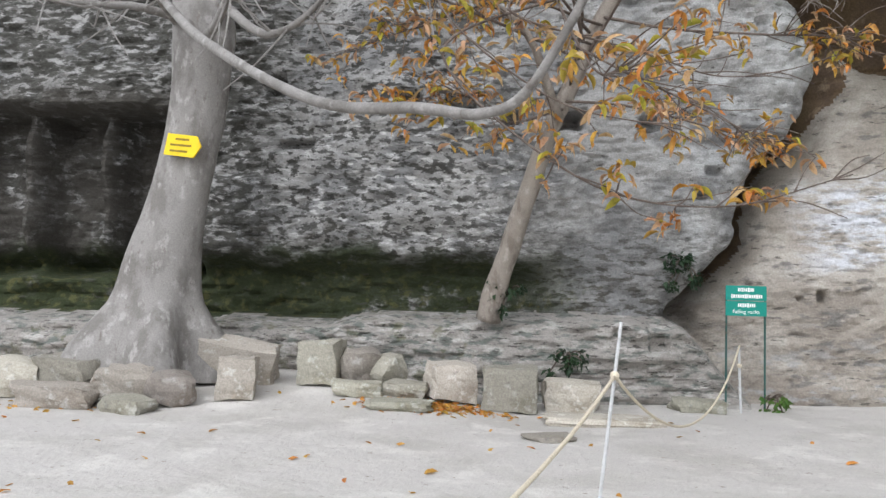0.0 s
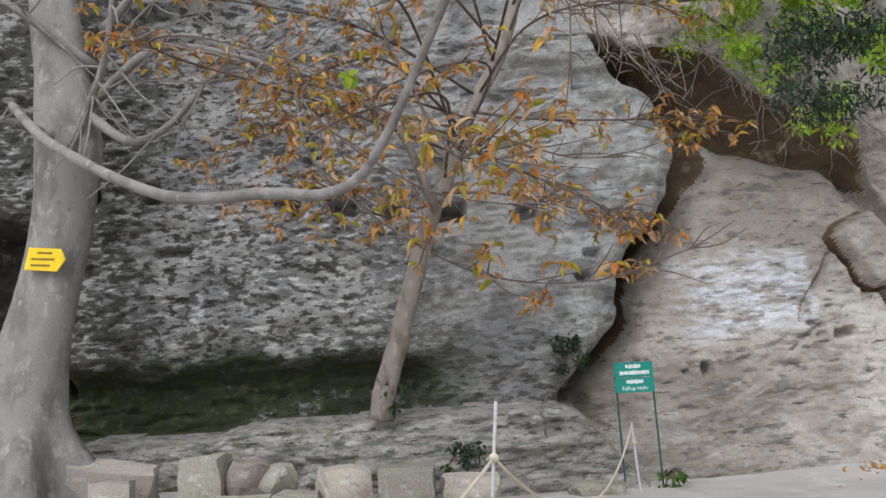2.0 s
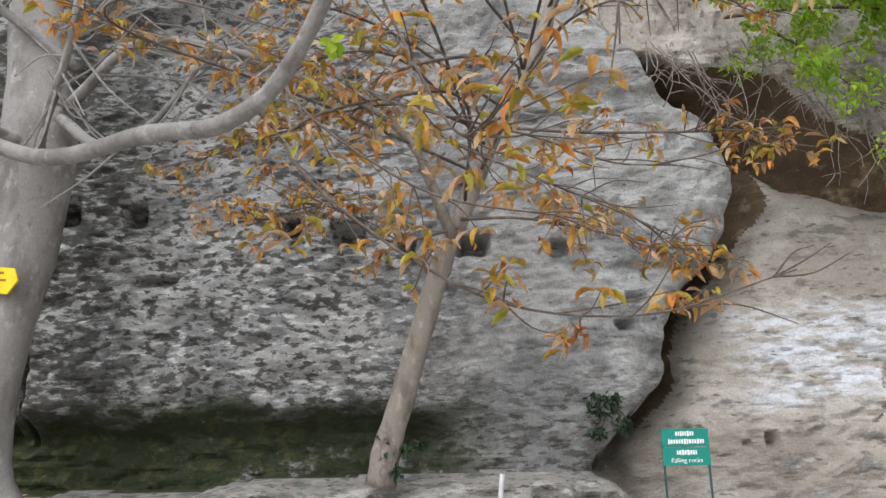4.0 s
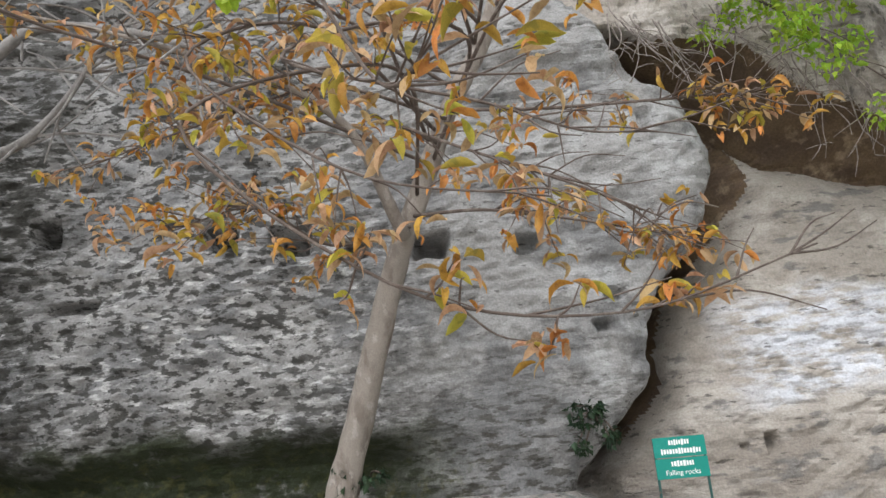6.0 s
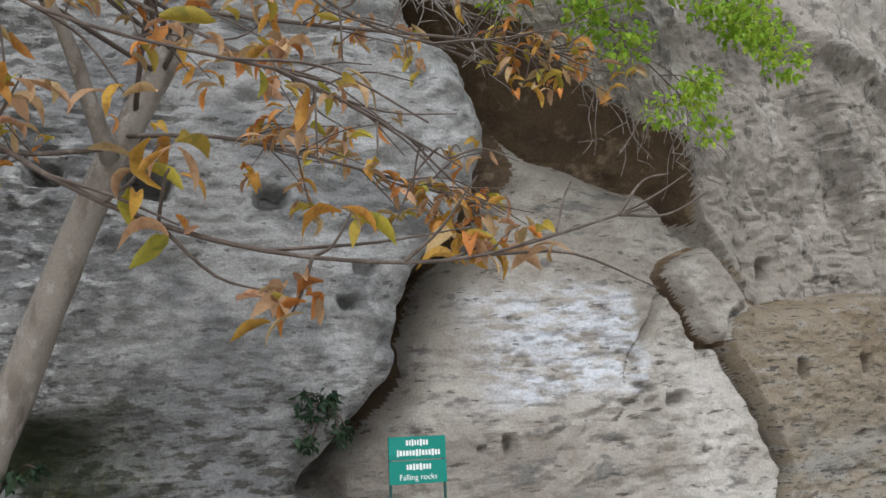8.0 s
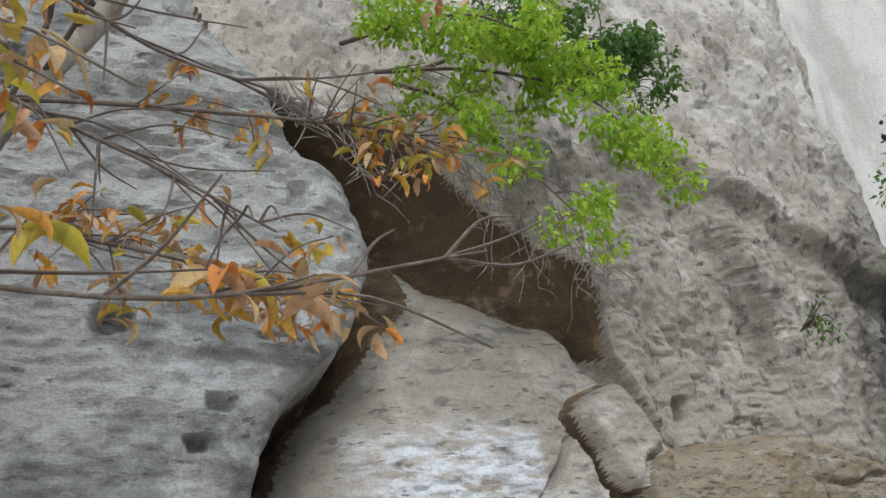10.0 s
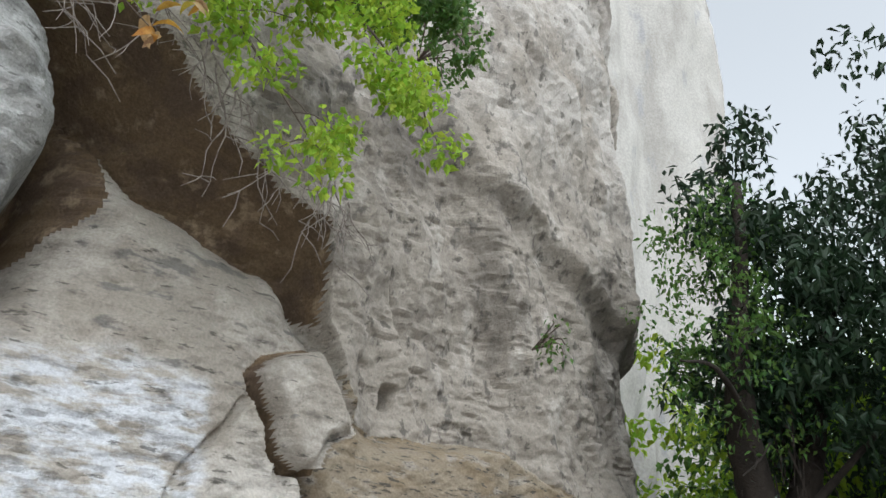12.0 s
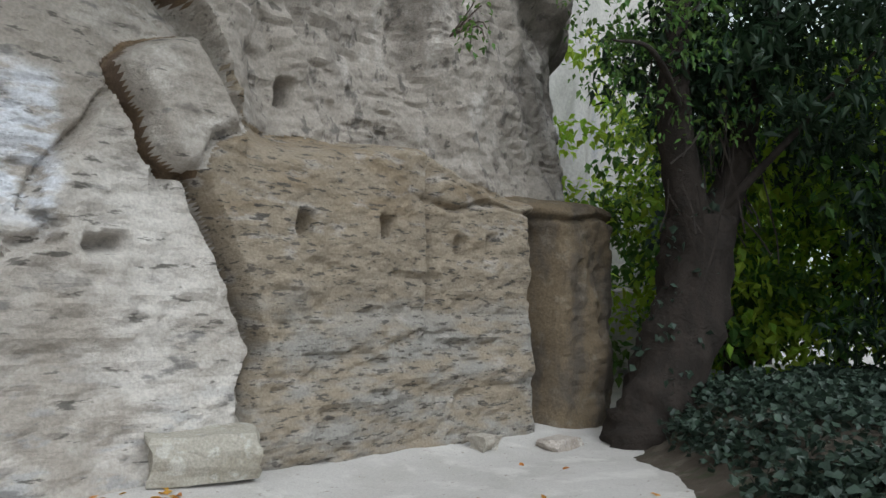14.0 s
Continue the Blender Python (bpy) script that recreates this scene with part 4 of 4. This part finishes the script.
# ---- green bush and bare roots hanging from the overhang ----
def hanging_bush():
    bush = empty("bush", (4.6, 10.7, 6.3))
    tagged(bush, "bright green bush hanging over the rock overhang", "bush")
    inv = Matrix.Translation((-4.6, -10.7, -6.3))
    lines = [[(3.6, 10.7, 6.7), (3.9, 10.1, 6.1), (4.3, 9.7, 5.3), (4.8, 9.5, 4.6)], [(3.4, 10.7, 6.8), (4.2, 9.9, 6.4), (5.1, 9.4, 5.9), (5.7, 9.2, 5.0)],
             [(4.0, 10.7, 7.0), (4.6, 9.9, 6.9), (5.3, 9.6, 6.5), (5.6, 9.5, 5.8)], [(3.0, 10.6, 7.0), (3.3, 9.9, 6.7), (3.9, 9.4, 6.6), (4.6, 9.2, 6.3)],
             [(4.6, 10.7, 7.2), (5.6, 10.0, 7.3), (6.4, 9.8, 7.0)]]
    rng = random.Random(21)
    near, far = [], []
    for k, line in enumerate(lines):
        ob, pts = limb("branch", [inv @ Vector(p) for p in line], 0.03, 0.006, M_TWIG, bush, 6, 6, seed=k)
        pieces = []
        for _ in range(15):
            s = pts[rng.randrange(len(pts) // 5, len(pts))]
            e = s + Vector((rng.uniform(-0.4, 0.5), rng.uniform(-0.4, 0.2), rng.uniform(-0.5, 0.2)))
            pieces.append(tube_data(spline([s, (s + e) / 2 + Vector((0, 0, 0.05)), e], 3), [0.006] * 7, 4))
            (near if k != 4 else far).append((tuple(e), (0.24, 0.24, 0.2), 105 if k else 70))
        mesh_object("twig_tangle", raw_mesh("twig_tangle", *join_data(pieces)), M_TWIG, ob)["kind"] = "stuff"
    foliage("crown", near, [flat_leaf(0.10, 0.055), flat_leaf(0.075, 0.045)], M_LEAF_G, bush, "bright green leaves", seed=3)
    foliage("crown", far, [flat_leaf(0.10, 0.06)], M_LEAF_M, bush, "mid green leaves", seed=4)


hanging_bush()


def bare_roots():
    thing = empty("hanging_roots", (4.2, 10.9, 5.6))
    tagged(thing, "tangle of bare pale roots hanging below the overhang", "roots")
    rng = random.Random(31)
    for k in range(46):
        x = 2.3 + 3.7 * rng.random()
        z = float(roof_front(x)) + rng.uniform(-0.1, 0.25)
        p, line = Vector((x, 10.62 - rng.random() * 0.15, z)), []
        d = Vector((rng.uniform(-0.2, 0.55), rng.uniform(-0.35, 0.0), -1)).normalized()
        length = rng.uniform(0.5, 1.5)
        for s in range(9):
            line.append(p.copy())
            d = (d + Vector((rng.uniform(-0.4, 0.42), rng.uniform(-0.2, 0.2), rng.uniform(-0.3, 0.22)))).normalized()
            p = p + d * length / 9
        pieces = [tube_data(line, [0.011 * (1 - s / 11) for s in range(9)], 5)]
        for _ in range(3):
            s = line[rng.randrange(3, 9)]
            e = s + Vector((rng.uniform(-0.3, 0.35), rng.uniform(-0.15, 0.1), rng.uniform(-0.35, 0.05)))
            pieces.append(tube_data([s, s.lerp(e, 0.5) + Vector((0.03, 0, 0.02)), e], [0.006, 0.005, 0.003], 4))
        ob = mesh_object("root", raw_mesh("root", *join_data(pieces)), M_ROOTS, thing)
        ob.matrix_parent_inverse = thing.matrix_world.inverted()


bare_roots()


def cliff_shrub(x, y, z, size, mat, label, seed, count=30):
    bush = empty("shrub", (x, y, z))
    tagged(bush, label, "shrub")
    rng = random.Random(seed)
    spots, pieces = [], []
    for _ in range(10):
        e = Vector((rng.uniform(-1, 1) * size, -rng.uniform(0.0, 0.9) * size, rng.uniform(-0.8, 0.8) * size))
        pieces.append(tube_data(spline([Vector((0, 0.3, 0)), e * 0.5 + Vector((0, 0, 0.08)), e], 3), [0.009] * 7, 4))
        spots.append((tuple(e), size * 0.35, count))
    mesh_object("stem_tangle", raw_mesh("stem_tangle", *join_data(pieces)), M_TWIG, bush)["kind"] = "stuff"
    foliage("leaves", spots, [flat_leaf(0.09, 0.05), flat_leaf(0.06, 0.04)], mat, bush, seed=seed)


cliff_shrub(6.9, 10.7, 7.5, 0.5, M_LEAF_M, "small green shrub growing from the cliff", 5, 40)
cliff_shrub(6.9, 10.9, 8.2, 0.6, M_LEAF_M, "green shrub growing from the cliff", 6, 40)
cliff_shrub(8.9, 10.6, 4.3, 0.30, M_LEAF_M, "small sparse green shrub on the rock", 7, 7)
cliff_shrub(4.9, 10.4, 7.6, 0.8, M_LEAF_M, "green shrub above the overhang", 8, 60)
cliff_shrub(2.6, 10.25, 0.12, 0.16, M_LEAF_M, "small green weeds at the sign's foot", 9, 10)
cliff_shrub(0.0, 9.95, 0.55, 0.2, M_LEAF_D, "small dark green fern on the ledge", 10, 16)
cliff_shrub(1.55, 10.5, 1.75, 0.25, M_LEAF_D, "dark green tuft in the crack", 11, 26)
cliff_shrub(-0.75, 10.1, 1.35, 0.22, M_LEAF_D, "dark green tuft by the trunk", 12, 26)


# ---- great dark tree beside the path ----
def dark_tree():
    bx, by = 10.95, 9.85
    bz = on_ground(bx, by) - 0.1
    tree = empty("tree", (bx, by, bz))
    tagged(tree, "great dark ivy clad tree leaning over the path", "tree")

    def own(points):
        return [Vector(p) - Vector((bx, by, bz)) for p in points]

    limb("trunk", own([(10.75, 9.85, bz - 0.25), (10.85, 9.85, bz), (11.1, 9.8, 0.35), (11.45, 9.7, 1.1), (11.7, 9.6, 1.9), (11.75, 9.6, 2.5)]), 0.5, 0.4, M_BARKD, tree, 6, 16, 0.25, 3)
    arms = [[(11.7, 9.6, 2.2), (11.4, 9.6, 3.0), (11.1, 9.5, 4.2), (11.3, 9.4, 5.6), (11.3, 9.3, 7.0)], [(11.8, 9.6, 2.2), (12.3, 9.4, 3.0), (12.7, 9.2, 4.4), (13.3, 9.0, 6.0)],
            [(11.4, 9.6, 3.3), (10.9, 9.4, 3.8), (10.2, 9.3, 4.1), (9.5, 9.3, 4.0)], [(11.9, 9.5, 2.5), (12.3, 8.6, 3.5), (12.4, 7.6, 4.4)]]
    for k, arm in enumerate(arms):
        limb("branch", own(arm), 0.3 if k < 2 else 0.07, 0.06 if k < 2 else 0.012, M_BARKD, tree, 6, 10, 0.2, k)
    rng = random.Random(6)
    pieces = []
    for _ in range(60):
        s = Vector((rng.uniform(10.9, 12.6), rng.uniform(9.0, 9.7), rng.uniform(2.4, 5.0)))
        e = s + Vector((rng.uniform(-0.4, 0.4), rng.uniform(-0.3, 0.2), rng.uniform(-1.1, -0.2)))
        pieces.append(tube_data(spline(own([s, (s + e) / 2 + Vector((0.08, 0, 0)), e]), 3), [0.012] * 7, 4))
    mesh_object("twig_tangle", raw_mesh("twig_tangle", *join_data(pieces)), M_BARKD, tree)["kind"] = "stuff"
    dark, mid = [], []
    for _ in range(390):
        x, y, z = rng.uniform(11.2, 17.5), rng.uniform(5.2, 10.4), rng.uniform(1.0, 9.0)
        if z < 3.4 and (x < 13.6 or y > 9.0):
            continue
        if x < 12.0 and z > 7.0:
            continue
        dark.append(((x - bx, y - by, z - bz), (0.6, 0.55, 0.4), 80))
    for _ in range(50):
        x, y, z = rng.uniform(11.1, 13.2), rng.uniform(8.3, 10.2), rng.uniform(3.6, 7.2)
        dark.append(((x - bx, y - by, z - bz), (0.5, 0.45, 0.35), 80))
    # a long limb reaching far over the path, with drooping sprays at its end
    far_limb = [(12.4, 7.6, 4.4), (9.0, 5.6, 5.4), (5.0, 4.3, 4.4), (3.2, 4.0, 3.6), (2.1, 3.85, 3.1)]
    limb("branch", own(far_limb), 0.06, 0.012, M_BARKD, tree, 8, 7, 0.2, 9)
    sprays = []
    for _ in range(44):
        x = rng.uniform(1.6, 3.0)
        sprays.append(((x - bx, 3.85 + rng.uniform(-0.15, 0.2) - by, 2.45 + 0.3 * (x - 1.7) + rng.uniform(0.05, 0.55) - bz), (0.16, 0.14, 0.10), 70))
    for _ in range(90):
        x, y, z = rng.uniform(10.3, 12.0), rng.uniform(8.8, 10.4), rng.uniform(3.4, 6.6)
        mid.append(((x - bx, y - by, z - bz), (0.32, 0.3, 0.22), 34))
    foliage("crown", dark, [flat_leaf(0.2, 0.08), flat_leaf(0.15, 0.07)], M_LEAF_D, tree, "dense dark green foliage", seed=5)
    foliage("crown", sprays, [flat_leaf(0.05, 0.014)], M_LEAF_D, tree, "dark drooping sprays", seed=15)
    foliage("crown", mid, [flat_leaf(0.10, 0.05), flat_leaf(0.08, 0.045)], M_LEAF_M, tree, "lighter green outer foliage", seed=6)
    ivy = []
    for k in range(70):
        z = rng.uniform(0.3, 4.0)
        a = rng.uniform(0, 6.28)
        cx = 11.0 + 0.7 * min(z / 2.2, 1)
        ivy.append(((cx - bx + 0.33 * math.cos(a), 9.7 - by + 0.32 * math.sin(a), z - bz), 0.2, 8))
    foliage("ivy", ivy, [flat_leaf(0.09, 0.08)], M_IVY, tree, "dark ivy leaves", seed=7)


dark_tree()


# ---- ivy bank and the woods behind ----
def ivy_bank():
    rng = random.Random(9)
    spots = []
    for _ in range(2600):
        x, y = rng.uniform(6.5, 17), rng.uniform(3.0, 10.0)
        if bank_side(x, y) < 0.25 + 0.3 * rng.random():
            continue
        spots.append(((x, y, on_ground(x, y) + 0.10), (0.25, 0.25, 0.12), 26))
    bank = empty("ivy_bank")
    tagged(bank, "low bank of dark ivy beside the path", "ivy", kind="stuff")
    foliage("ivy", spots, [flat_leaf(0.08, 0.075)], M_IVY, bank, seed=8, droop=0.0)


ivy_bank()


def wood_tree(x, y, height, seed):
    rng = random.Random(seed)
    tree = empty("tree", (x, y, on_ground(x, y) - 0.1))
    tagged(tree, "leafy green tree in the wood beyond the path", "tree", "trees of the wood beyond the path")
    limb("trunk", [(0, 0, 0), (rng.uniform(-0.2, 0.2), 0, height * 0.35), (rng.uniform(-0.5, 0.5), rng.uniform(-0.3, 0.3), height * 0.85)], 0.16, 0.04, M_BARKD, tree, 5, 8, seed=seed)
    light, dark = [], []
    for _ in range(90):
        p = (rng.gauss(0, 1.1), rng.gauss(0, 1.1), rng.uniform(0.12, 1.0) * height)
        (light if rng.random() < 0.5 else dark).append((p, (0.6, 0.6, 0.45), 60))
        limb("branch", [(0, 0, p[2] * 0.8), (p[0] * 0.5, p[1] * 0.5, p[2] * 0.95), p], 0.02, 0.006, M_BARKD, tree, 2, 4) if rng.random() < 0.12 else None
    foliage("crown", light, [flat_leaf(0.2, 0.12)], M_LEAF_G, tree, "bright green leaves", seed=seed)
    foliage("crown", dark, [flat_leaf(0.2, 0.12)], M_LEAF_M, tree, "mid green leaves", seed=seed + 1)


for k, (x, y, h) in enumerate([(17.5, 12.6, 6.5), (19.5, 10.5, 7.0), (18.5, 8.0, 6.0), (21.5, 13.2, 6.0), (17.0, 5.5, 6.0), (22, 8.5, 7.5), (15.6, 10.9, 5.0), (18.5, 2.5, 7.5), (23, 4.5, 8.5), (25, 11, 9.0), (26, 14.5, 8.0), (15.5, 2.0, 6.5)]):
    wood_tree(x, y, h, 60 + k)

for k, (x, y, s) in enumerate([(19.4, 15.0, (1.6, 1.2, 1.7)), (21.0, 15.2, (1.8, 1.2, 1.3)), (17.6, 14.9, (1.3, 1.0, 1.2)), (23.0, 15.0, (2.0, 1.4, 1.0))]):
    stone("boulder", x, y, s, 20 * k, 5, 90 + k, "bleached boulder below the farther cliff", "boulders below the farther cliff", blocky=0.35, mat=M_FAR)
